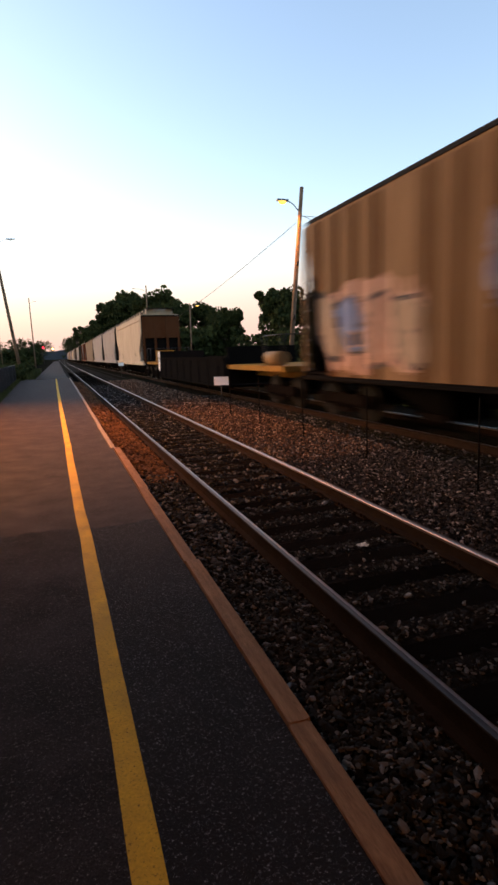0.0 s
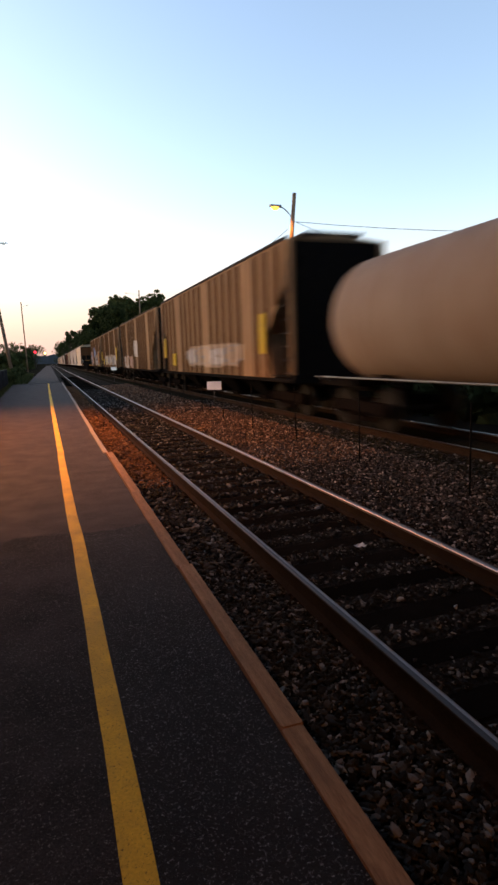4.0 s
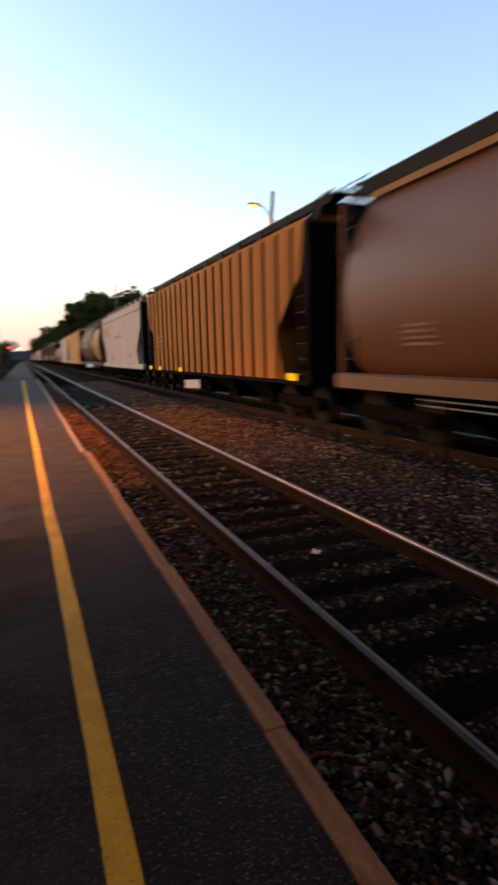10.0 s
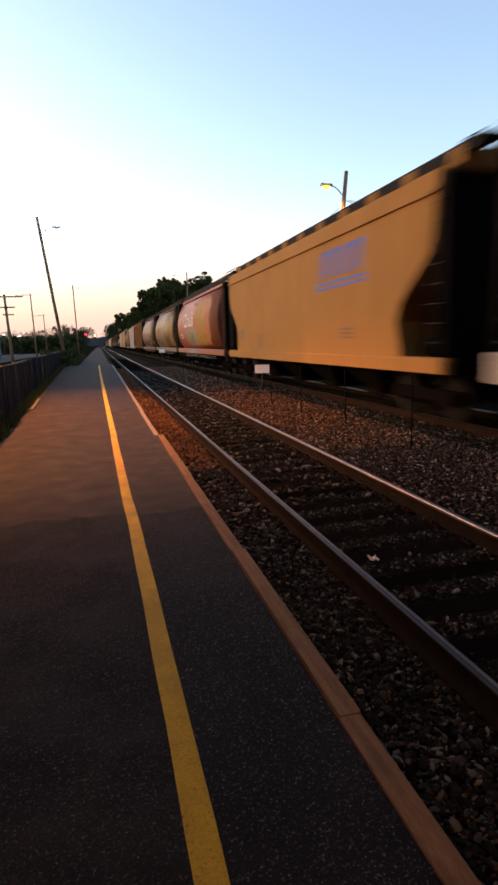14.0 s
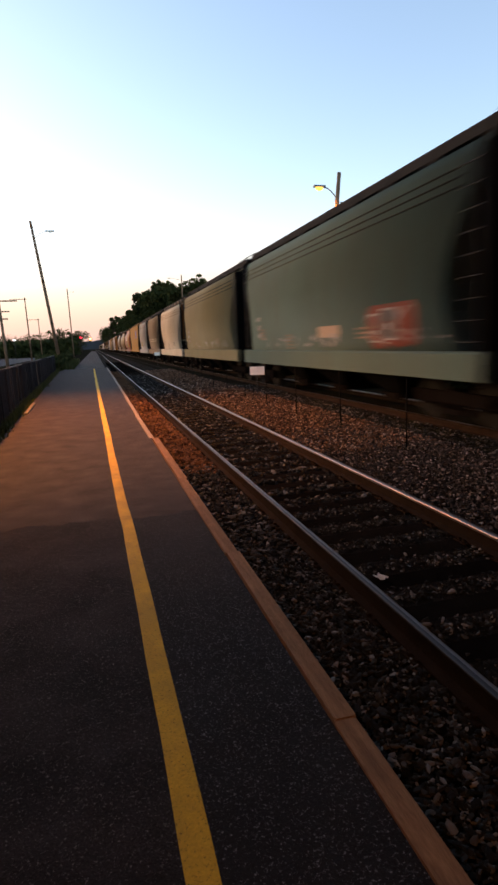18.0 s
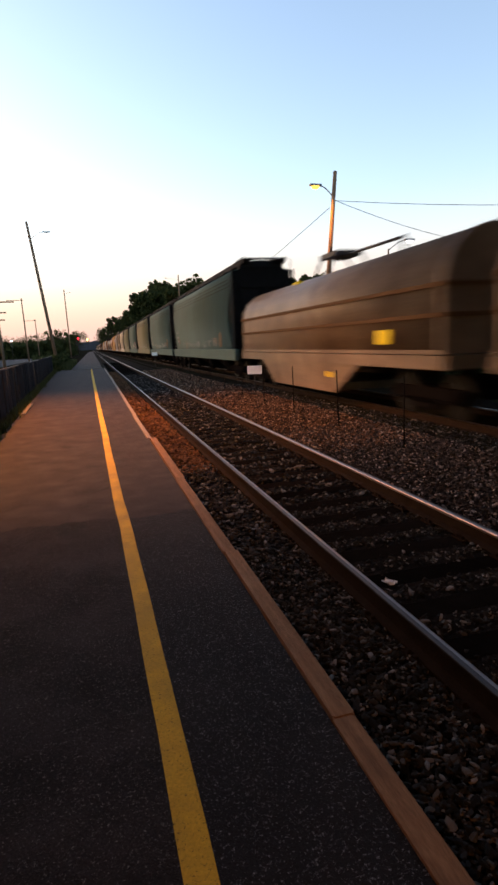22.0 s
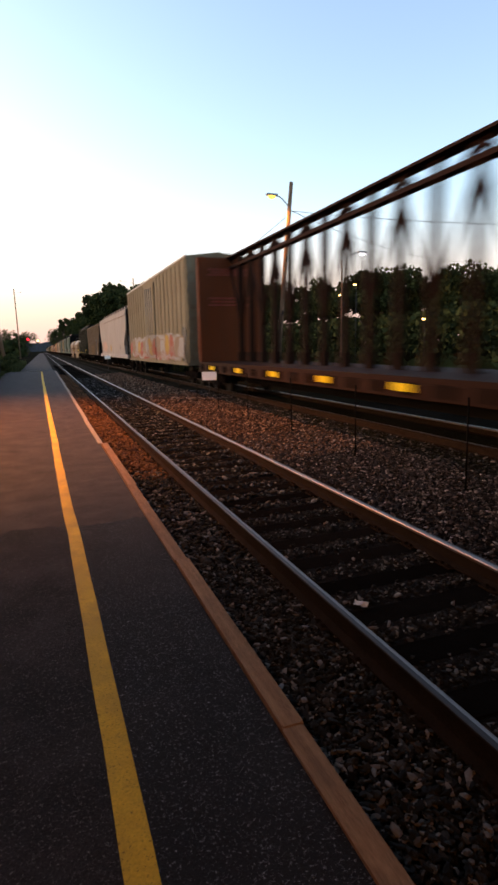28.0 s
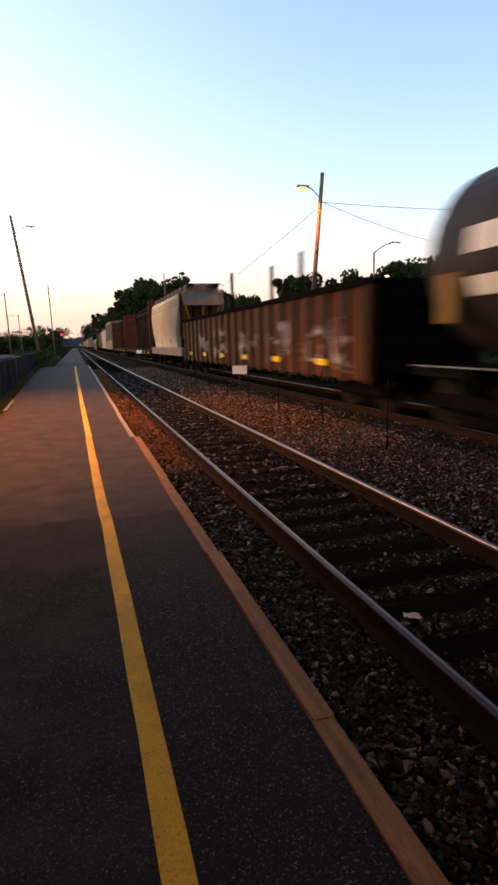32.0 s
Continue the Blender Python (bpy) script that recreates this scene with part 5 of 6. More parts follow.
U = [14.0, -4.2, -23.4, -42.4, -61.6]
for k in range(4):
    c, r, e = hopper(U[k], U[k + 1], "rib", BEIGE, "grey-beige ribbed hopper with spray-painted sides" if k < 2 else "grey-beige ribbed hopper with yellow placards", top=4.62)
    stencil(c, r, e - 2.5, 2.2, 1.1, 0.7, 4, M_STENCIL_DARK, k)
    if k == 0:
        graffiti(c, r, e - 5.2, e - 1.1, 1.12, 3.1, [M_SPRAY_PINK, M_SPRAY_DARK, M_SPRAY_PALE, M_SPRAY_PINK, M_SPRAY_BLUE], 1.5, "pale pink, blue and black spray-painted letters", 4)
        blotch("graffiti", c, r, e - 8.0, e - 6.7, 2.2, 3.6, M_SPRAY_BLUE, 3.5, "blue spray paint", fill=0.6)
        blotch("graffiti", c, r, e - 9.1, e - 8.1, 2.5, 3.2, M_SPRAY_BLUE, 3.9, "blue spray paint", fill=0.6)
        graffiti(c, r, e - 12.0, e - 8.2, 1.12, 2.55, [M_SPRAY_PALE, M_SPRAY_DARK, M_SPRAY_WHITE, M_SPRAY_GREY, M_SPRAY_PALE], 4.5, "white and black spray-painted letters", 5, off=0.012)
        graffiti(c, r, -e + 1.8, e - 12.2, 1.12, 2.9, [M_SPRAY_PALE, M_SPRAY_RED, M_SPRAY_PALE, M_SPRAY_ORANGE], 5.1, "cream, red and mustard spray-painted letters", 3)
        blotch("graffiti", c, r, -e + 2.4, e - 12.4, 1.08, 1.4, M_SPRAY_YELLOW, 5.7, "mustard spray paint along the foot", fill=0.8, off=0.016)
    elif k == 1:
        graffiti(c, r, -e + 3.0, e - 3.9, 1.25, 2.35, [M_SPRAY_PALE, M_SPRAY_WHITE, M_SPRAY_WHITE, M_SPRAY_GREY], 5.5, "white and grey spray-painted letters", 6)
    elif k == 2:
        graffiti(c, r, e - 5.0, e - 2.7, 1.08, 2.1, [M_SPRAY_WHITE, M_SPRAY_PINK, M_SPRAY_WHITE, M_SPRAY_PALE], 6.5, "white and pink spray paint", 3)
        blotch("graffiti", c, r, e - 7.6, e - 5.4, 1.08, 2.1, M_SPRAY_PINK, 6.9, "faint pink spray paint", fill=0.3)
        blotch("graffiti", c, r, e - 10.2, e - 8.4, 1.9, 3.1, M_SPRAY_WHITE, 7.7, "pale rounded spray patch", fill=0.9)
    else:
        graffiti(c, r, -e + 4.0, e - 6.0, 1.3, 2.2, [M_SPRAY_PALE, M_SPRAY_GREY, M_SPRAY_PALE, M_SPRAY_WHITE], 7.1, "pale spray-painted letters", 4)
    if k in (1, 3):
        bm = BM()
        slab(bm, -1.53, -1.49, e - 1.55, e - 1.2, 1.75, 2.75)
        part("placard", bm, M_PLACARD, c, "tall bright yellow placard")
    for y in {1: (e - 3.5, e - 6.6), 3: (e - 3.6,)}.get(k, ()):
        bm = BM()
        slab(bm, -1.53, -1.49, y - 0.28, y + 0.28, 1.35, 1.95)
        part("placard", bm, M_PLACARD, c, "bright yellow placard")
    if k in (1, 3):
        bm = BM()
        slab(bm, -1.53, -1.49, -e + 1.75, -e + 2.15, 1.75, 2.9)
        part("placard", bm, M_PLACARD, c, "tall bright yellow placard")
c, r, e = tank(-61.6, -81.0, TANK_GREY, 1.42, 2.43, "weathered grey tank car with a railed dome")
c, r, e = hopper(-81.0, -97.8, "flat", WHITE, "off-white covered hopper with a faded orange emblem")
add_stencils(c, r, e, True, 11)
blotch("emblem", c, r, e - 4.9, e - 4.1, 2.6, 3.9, M_SPRAY_YELLOW, 7.5, "faded yellow emblem")
for k in range(3):
    bm = BM()
    side_rect(bm, r, e - 7.0 + 0.25 * k, e - 5.0, 3.0 + 0.32 * k, 3.15 + 0.32 * k)
    part("emblem_bar", bm, M_SPRAY_YELLOW, c, "faded orange bar")
c, r, e = hopper(-97.8, -117.7, "flat", YELLOW, "yellow-orange covered hopper with blue lettering and green spray paint")
add_stencils(c, r, e, True, 21)
graffiti(c, r, e - 9.4, e - 5.0, 1.28, 2.6, [M_SPRAY_GREEN, M_SPRAY_DARK, M_SPRAY_GREEN, M_SPRAY_GREY], 8.5, "grey and green spray-painted letters", 4)
bm = BM()
side_rect(bm, r, e - 4.4, e - 3.7, 1.6, 2.15)
part("placard", bm, M_PLACARD, c, "bright yellow square")


def blue_logo(c, r, y):
    marks(c, 1.462, y, 3.30, (0.50, 0.54, 0.20, 0.50, 0.50), 0.70, M_LOGO_BLUE, 0.3, "slanted blue mark")
    for z in (3.00, 3.13):
        bm = BM()
        side_rect(bm, r, y - 2.9, y + 0.3, z, z + 0.07)
        part("underline", bm, M_LOGO_BLUE, c)


blue_logo(c, r, -e + 6.2)
c, r, e = hopper(-117.7, -135.7, "barrel", DARK_BROWN, "dark brown cylindrical hopper with yellow spray paint")
add_stencils(c, r, e, False, 31)
blotch("graffiti", c, r, -e + 0.9, -e + 4.6, 1.3, 4.2, M_SPRAY_OCHRE, 9.5, "broad soft mustard spray paint", fill=0.75)
scrawl(c, r, -e + 3.4, -e + 7.4, 1.4, 4.1, M_SPRAY_OCHRE, 9.5, "curling mustard spray stroke", 0.16, 0.6)
for k in range(2):
    bm = BM()
    side_rect(bm, r, e - 5.6 - 0.6 * k, e - 3.0, 2.75 + 0.55 * k, 3.02 + 0.55 * k)
    part("lettering", bm, OLIVE_BROWN, c, "faded tan lettering line")
c, r, e = hopper(-135.7, -153.4, "flat", WHITE, "white covered hopper with faded red lettering")
add_stencils(c, r, e, True, 41)
scrawl(c, r, e - 9.6, e - 6.4, 2.95, 3.1, M_STENCIL_FAINT, 40.5, "long dark scrape", 0.5, 0.2)
marks(c, 1.462, e - 1.5, 3.2, (0.36, 0.36, 0.42, 0.36, 0.10, 0.10), 0.58, M_LOGO_RED, 0.25, "faded red slanted mark")
scrawl(c, r, e - 9.0, e - 5.0, 1.5, 2.4, M_STENCIL_FAINT, 10.5, "faint dark scrawl", 0.05)
c, r, e = hopper(-153.4, -172.5, "rib", ORANGE, "rust-orange ribbed hopper with yellow reflectors", top=4.62, board=5.10, roofwalk=True)
reflectors(c, [(0.9, 1.48, e), (3.0, 1.48, e)], [e - 0.8, e - 2.9, e - 6.6, -e + 0.8], 1.13, 0.55, 0.17)
stencil(c, [(1, 1.5, e), (4, 1.5, e)], e - 2.8, 2.6, 1.0, 0.6, 3, M_STENCIL_FAINT, 51)
c, r, e = hopper(-172.5, -191.4, "barrel", BROWN, "brown cylindrical hopper with white scrawls")
add_stencils(c, r, e, False, 61)
scrawl(c, r, e - 9.6, e - 8.2, 1.6, 3.5, M_SPRAY_WHITE, 11.5, "white spray-painted loops", 0.10, 1.8)
scrawl(c, r, e - 13.0, e - 10.0, 1.4, 2.3, M_SPRAY_WHITE, 12.5, "white spray-painted scribble", 0.09, 1.8)
blotch("graffiti", c, r, -e + 1.6, -e + 2.3, 1.3, 2.0, M_SPRAY_OCHRE, 12.9, "mustard spray paint")
c, r, e = hopper(-191.4, -209.4, "barrel", OLIVE_BROWN, "olive-brown cylindrical hopper with mustard spray paint")
blotch("graffiti", c, r, -e + 1.8, -e + 4.6, 1.35, 4.1, M_SPRAY_OCHRE, 13.5, "broad mustard spray paint", fill=0.7)
scrawl(c, r, -e + 3.6, -e + 8.0, 1.35, 4.1, M_SPRAY_OCHRE, 13.1, "curling mustard spray strokes", 0.09, 1.2)
blotch("graffiti", c, r, e - 5.5, e - 2.0, 2.6, 3.2, M_SPRAY_OCHRE, 14.5, "orange spray paint", fill=0.4)
add_stencils(c, r, e, False, 71)
c, r, e = hopper(-209.4, -227.4, "barrel", RED, "red cylindrical hopper with a white wordmark and graffiti")
lettering(c, r, "Canada", e - 3.6, 2.75, 1.35, M_STENCIL_WHITE)
bm = BM()
side_rect(bm, r, e - 8.0, e - 6.9, 4.0, 4.22)
part("flag_mark", bm, M_SPRAY_PINK, c, "faded pale flag mark")
blotch("graffiti", c, r, e - 13.4, e - 7.9, 1.5, 4.3, M_SPRAY_ORANGE, 16.5, "broad soft orange and mustard spray paint", fill=0.8)
scrawl(c, r, e - 11.5, e - 8.2, 1.5, 4.2, M_SPRAY_YELLOW, 16.9, "mustard spray strokes", 0.3, 0.7, off=0.014)
graffiti(c, r, e - 8.6, e - 4.4, 1.42, 2.6, [M_SPRAY_GREY, M_SPRAY_OCHRE, M_SPRAY_GREY, M_SPRAY_GREEN, M_SPRAY_YELLOW], 15.5, "pale green, blue-grey and olive spray-painted letters", 4, off=0.016)
blotch("graffiti", c, [(0.9, 1.475, e), (1.5, 1.475, e)], e - 8.8, e - 4.6, 0.99, 1.26, M_SPRAY_GREY, 15.9, "pale grey spray over the sill", fill=0.9)
stencil(c, r, e - 1.9, 2.3, 0.9, 0.4, 2, M_STENCIL_WHITE, 81)
c, r, e = hopper(-227.4, -246.2, "flat", YELLOW, "yellow-orange covered hopper with a blue emblem")
add_stencils(c, r, e, True, 91)
blue_logo(c, r, -e + 6.0)
c, r, e = hopper(-246.2, -259.2, "curved", WHITE, "white short covered hopper with small stencils", bays=2)
add_stencils(c, r, e, True, 101)
bm = BM()
side_rect(bm, r, e - 4.6, e - 4.0, 1.75, 2.3)
part("placard", bm, M_SPRAY_YELLOW, c, "ochre square")
c, r, e = hopper(-259.2, -272.0, "curved", TAN, "tan short covered hopper with banded sides", bays=2)
bm = BM()
for z in (2.2, 2.4):
    rod(bm, (-1.47, -e + 1.9, z), (-1.47, e - 1.9, z), 0.03, seg=6)
part("side_bead", bm, CREAM, c)
c, r, e = hopper(-272.0, -286.1, "curved", CREAM, "cream short covered hopper with beaded sides", bays=2)
add_stencils(c, r, e, True, 111)
GR = [(-286.1, -302.4, OLIVE), (-302.4, -318.6, GREYGREEN), (-318.6, -336.2, OLIVE), (-336.2, -354.0, GREYGREEN), (-354.0, -374.0, GREYGREEN)]
for k, (u1, u0, m) in enumerate(GR):
    c, r, e = hopper(u1, u0, "curved", m, "grey-green covered hopper with beaded sides" if m is GREYGREEN else "olive-tan covered hopper with beaded sides", bays=3, top=4.72, board=5.12)
    add_stencils(c, r, e, False, 120 + k)
    stencil(c, r, e - 2.0, 2.6, 0.4, 0.9, 3, M_SPRAY_GREY, 130 + k)
    scrawl(c, r, -e + 2.2, e - 2.0, 1.5, 1.85, M_SPRAY_GREY, 140.5 + k, "faint pale scrawls low on the side", 0.05, 1.6)
    if k == 1:
        blotch("graffiti", c, r, -e + 5.6, -e + 7.0, 1.75, 2.05, M_SPRAY_PALE, 17.9, "small pale spray tag", fill=0.9)
        scrawl(c, r, -e + 0.9, -e + 1.9, 1.65, 1.95, M_SPRAY_GREY, 17.2, "pale spray strokes", 0.08, 1.6)
        graffiti(c, r, -e + 2.0, -e + 4.1, 1.45, 2.4, [M_SPRAY_MAROON, M_SPRAY_GREY, M_SPRAY_MAROON, M_SPRAY_DARK], 17.5, "red spray paint with pale strokes", 3)
    if k in (3, 4):
        bm = BM()
        side_rect(bm, r, -e + 2.75, -e + 3.0, 1.5, 2.2)
        part("placard", bm, TAN_EDGE, c, "dull ochre upright panel")
for u1, u0 in ((-374.0, -389.3), (-389.3, -405.4)):
    c, r, e = coil_car(u1, u0, COIL, "tan steel coil car with rounded covers")
    bm = BM()
    slab(bm, -1.50, -1.475, -e + 1.8, -e + 2.3, 1.50, 1.80)
    part("reflector", bm, M_REFLECT, c, "yellow reflector")
    bm = BM()
    slab(bm, -1.44, -1.42, -e + 4.9, -e + 5.2, 0.66, 0.80)
    part("reflector", bm, M_REFLECT, c, "yellow reflector on the trough")
    bm = BM()
    slab(bm, -0.86, -0.70, 1.8, 2.2, 3.46, 3.54)
    part("hazard_mark", bm, M_REFLECT, c)
c, r, e = hopper(-405.4, -424.1, "rib", DARKGREEN, "dark green ribbed hopper with yellow reflectors", top=4.62, board=5.10, roofwalk=True)
reflectors(c, [(1.0, 1.5, e), (3.0, 1.5, e)], [e - 1.3 - 4.4 * k for k in range(4)], 1.34, 0.26, 0.10)
bm = BM()
slab(bm, -1.53, -1.51, -e + 1.6, -e + 2.2, 1.5, 1.75)
part("placard", bm, M_PLACARD, c, "yellow patch")
stencil(c, [(1, 1.5, e), (4, 1.5, e)], e - 2.2, 3.2, 1.7, 0.4, 1, M_STENCIL_WHITE, 140)
c, r, e = hopper(-424.1, -442.6, "rib", TAN, "pale tan ribbed hopper with orange stains", top=4.45)
blotch("graffiti", c, r, e - 11.0, e - 6.3, 1.08, 2.3, TAN_EDGE, 18.5, "rust-coloured spray", off=0.01)
blotch("graffiti", c, r, -e + 2.8, -e + 4.2, 1.3, 1.85, M_SPRAY_DARK, 19.5, "dark painted-out box", fill=0.9)
blotch("graffiti", c, r, -e + 2.2, -e + 3.2, 1.08, 1.4, M_SPRAY_WHITE, 19.7, "white spray patch", fill=0.9)
for y0, y1, z0, z1 in ((2.5, 3.1, 2.75, 2.9), (2.75, 2.85, 2.0, 2.75)):
    bm = BM()
    slab(bm, -1.53, -1.41, -e + y0, -e + y1, z0, z1)
    part("bracket", bm, M_STENCIL_DARK, c, "dark steel bracket")
bm = BM()
slab(bm, -1.53, -1.41, -e + 1.25, -e + 1.8, 1.1, 2.35)
part("placard", bm, TAN_EDGE, c, "dull ochre upright panel")
c, r, e = hopper(-442.6, -464.5, "flat", WHITE, "white covered hopper with faint scrawls and a yellow patch")
add_stencils(c, r, e, True, 151)
blotch("graffiti", c, r, e - 7.0, e - 2.4, 1.5, 2.5, M_SPRAY_PINK, 20.5, "faint brown scrawl", fill=0.3)
blotch("graffiti", c, r, e - 10.4, e - 9.4, 1.5, 2.1, M_SPRAY_YELLOW, 21.5, "yellow patch")
c, r, e = boxcar(-464.5, -483.4, BOXPAINT, "faded cream boxcar with graffiti along its foot", top=5.58)
graffiti(c, r, -e + 0.6, e - 0.8, 1.08, 2.45, [M_SPRAY_GREY, M_STENCIL_FAINT, M_SPRAY_GREY, M_STENCIL_FAINT, M_SPRAY_RED, M_SPRAY_YELLOW], 22.5, "faded white, red and mustard spray-painted letters", 15)
blotch("graffiti", c, r, -e + 0.4, e - 0.6, 1.08, 1.6, M_SPRAY_RED, 23.5, "rust-red spray paint along the foot", fill=0.2, off=0.12)
for k, (u1, u0) in enumerate(((-483.4, -508.8), (-508.8, -534.4))):
    c, r, e = centerbeam(u1, u0, OXIDE, "empty oxide-red centerbeam flatcar", top=5.28)
    reflectors(c, [(0.6, 1.50, e), (1.4, 1.50, e)], [e - 2.0 - 3.0 * q for q in range(8)], 0.93, 0.55, 0.14)
c, r, e = hopper(-534.4, -549.2, "curved", CREAM, "cream short covered hopper with beaded sides", bays=2, hood_mat=TANK_GREY, sill_mat=TANK_GREY)
add_stencils(c, r, e, True, 161)
c, r, e = gondola(-549.2, -572.0, RUSTY, "rusty gondola with upright posts in its load")
reflectors(c, [(0.6, 1.53, e), (3, 1.53, e)], [e - 2.0 - 3.4 * q for q in range(6)], 1.12, 0.5, 0.16)
for k, (y0, y1, z0, z1, m) in enumerate(((1.0, 4.2, 0.9, 2.2, M_SPRAY_GREY), (4.6, 6.4, 0.95, 2.3, M_SPRAY_GREY), (6.8, 8.6, 0.9, 2.0, M_SPRAY_GREY), (9.0, 10.4, 1.0, 2.4, M_SPRAY_GREY), (12.0, 14.6, 0.9, 2.3, M_SPRAY_GREY), (15.4, 17.8, 1.2, 2.3, M_SPRAY_GREY))):
    scrawl(c, r, -e + y0, -e + y1, z0, z1, m, 25.5 + k, "faded pale spray strokes", 0.09, 1.3)
c, r, e = tank(-572.0, -590.0, BLACK, 1.58, 2.96, "black tank car with broad white panels")
for z0, z1 in ((2.95, 3.35), (2.3, 2.6)):
    bm = BM()
    n = 6
    for k in range(n):
        za, zb = z0 + (z1 - z0) * k / n, z0 + (z1 - z0) * (k + 1) / n
        xa, xb = -(width_at(r, za) + 0.01), -(width_at(r, zb) + 0.01)
        bm.faces.new([bm.verts.new(p) for p in ((xa, e - 1.6, za), (xa, e - 6.5, za), (xb, e - 6.5, zb), (xb, e - 1.6, zb))])
    part("white_panel", bm, M_STENCIL_WHITE, c, "broad white lettering panel")
bm = BM()
side_rect(bm, r, e - 1.25, e - 0.85, 1.9, 2.7)
part("hazard_mark", bm, M_SPRAY_OCHRE, c, "dull yellow end band")

# ---- between the tracks ----
bm = BM()
rod(bm, (0, 0, -0.25), (0, 0, 1.15), 0.014, 0.012, seg=6)
stake = single("delineator_stake", bm, M_STAKE, pose(4.9, 5.5, -0.2, 1.0, -1.5, 0), "thin dark steel stake driven into the ballast", "stake", "stakes between the tracks")
rnd = random.Random(3)
for k in range(1, 12):
    copy_thing(stake, pose(4.9 + rnd.uniform(-0.03, 0.03), 5.5 + 2.65 * k, -0.2, rnd.uniform(-2, 2), rnd.uniform(-2, 2), 0))


def marker(y, z):
    t = thing("marker_sign", pose(5.6, y, -0.25), "small white marker plate on a short post in the ballast", "sign", "marker plates")
    bm = BM()
    rod(bm, (0, 0.02, -0.1), (0, 0.02, z + 0.2), 0.022, seg=6)
    part("post", bm, M_DARK_METAL, t)
    bm = BM()
    slab(bm, -0.27, 0.27, -0.012, 0.0, z + 0.10, z + 0.40)
    bmesh.ops.bevel(bm, geom=[e for e in bm.edges if abs(e.verts[0].co.y - e.verts[1].co.y) > 0.005], offset=0.03, segments=2)
    part("plate", bm, M_WHITE_PLATE, t, "blank white plate", pose(0, 0, 0, 0, 0, -30))
    return t


marker(19.5, 0.60)
marker(53.0, 0.9)

# ---- left side: fence, poles, lamps ----
fence = thing("fence", pose(0, 0, 0), "low dark chain-link fence with slats beside the platform", "fence")
FX = [(6.0, -2.0), (12, -2.12), (20, -2.4), (30, -2.65), (46, -3.05)]


def fence_x(y):
    for (y0, x0), (y1, x1) in zip(FX, FX[1:]):
        if y0 <= y <= y1:
            return x0 + (x1 - x0) * (y - y0) / (y1 - y0)
    return FX[-1][1]


bm = BM()
rod(bm, (0, 0, -0.3), (0, 0, 1.24), 0.03, seg=8)
post = part("post", bm, M_DARK_METAL, fence, "", pose(fence_x(6), 6, 0))
for k in range(1, 17):
    again(post, pose(fence_x(6 + 2.5 * k), 6 + 2.5 * k, 0))
bm = BM()
slab(bm, -0.008, 0.008, -0.06, 0.06, -0.25, 1.18)
slat = part("slat", bm, M_FENCE, fence, "", pose(fence_x(6.1), 6.1, 0))
rnd = random.Random(6)
for k in range(1, 290):
    y = 6.1 + 0.137 * k
    again(slat, pose(fence_x(y) + rnd.uniform(-0.01, 0.01), y, rnd.uniform(-0.03, 0.02), 0, 0, rnd.uniform(-20, 20)))
bm = BM()
for (y0, x0), (y1, x1) in zip(FX, FX[1:]):
    rod(bm, (x0, y0, 1.2), (x1, y1, 1.2), 0.022, seg=6)
    rod(bm, (x0, y0, 0.1), (x1, y1, 0.1), 0.012, seg=6)
part("top_rail", bm, M_DARK_METAL, fence)


def street_pole(x, y, height, lean_x, lean_y, arm_dir, lit, label, arm=1.0, arm_down=1.4, base=-0.4, r=0.15, lens=None, arm_r=0.03, head_mat=None):
    t = thing("street_lamp", pose(x, y, base), label, "street lamp", "wooden lamp poles")
    top = Vector((lean_x, lean_y, height - base))
    bm = BM()
    rod(bm, (0, 0, -0.3), top, r, r * 0.68, seg=10)
    part("pole", bm, M_POLE, t, "leaning weathered wooden pole")
    at = top * (1 - arm_down / (height - base))
    d = Vector((math.cos(arm_dir), math.sin(arm_dir), 0))
    bm = BM()
    pts = [at + d * (arm * f) + Vector((0, 0, 0.6 * math.sin(f * math.pi / 2))) for f in (0, 0.25, 0.5, 0.75, 1.0)]
    bar(bm, pts, arm_r)
    part("arm", bm, M_GALV, t)
    head = pts[-1]
    bm = BM()
    extrude_y(bm, [(-0.12, 0.0), (-0.09, 0.10), (0.09, 0.10), (0.12, 0.0)], -0.05, 0.62)
    h = part("lamp_head", bm, head_mat or M_GALV, t, "", Matrix.Translation(head) @ pose(0, 0, 0, 0, 0, math.degrees(arm_dir) - 90))
    bm = BM()
    bmesh.ops.create_uvsphere(bm, u_segments=12, v_segments=8, radius=0.13)
    for v in bm.verts:
        v.co = (v.co.x * (1 if lit else 0.6), v.co.y * (1.9 if lit else 1.3) + 0.30, v.co.z * ((1.35 if lit else 0.5) if v.co.z < 0 else 0.1) - 0.01)
    part("lens", bm, (lens or M_SODIUM) if lit else head_mat or M_GALV, h, ("glowing white lens" if lens else "glowing orange sodium lens") if lit else "lens that does not glow")
    for q in (0.35, 0.62):
        bm = BM()
        p = top * q
        rod(bm, p + Vector((0, -0.12, -0.1)), p + Vector((0, -0.24, 0.15)), 0.06, seg=8)
        part("fitting", bm, M_DARK_METAL, t)
    return t, Matrix.Translation((x, y, base)) @ Matrix.Translation(head)


def sodium(at, energy, aim, cone=150, blend=0.8):
    d = bpy.data.lights.new("sodium_lamp", "SPOT")
    d.energy, d.color, d.shadow_soft_size, d.spot_size, d.spot_blend = energy, (1.0, 0.36, 0.045), 0.12, radians(cone), blend
    o = new("sodium_lamp", d)
    o.matrix_world = look(at, aim)
    return o


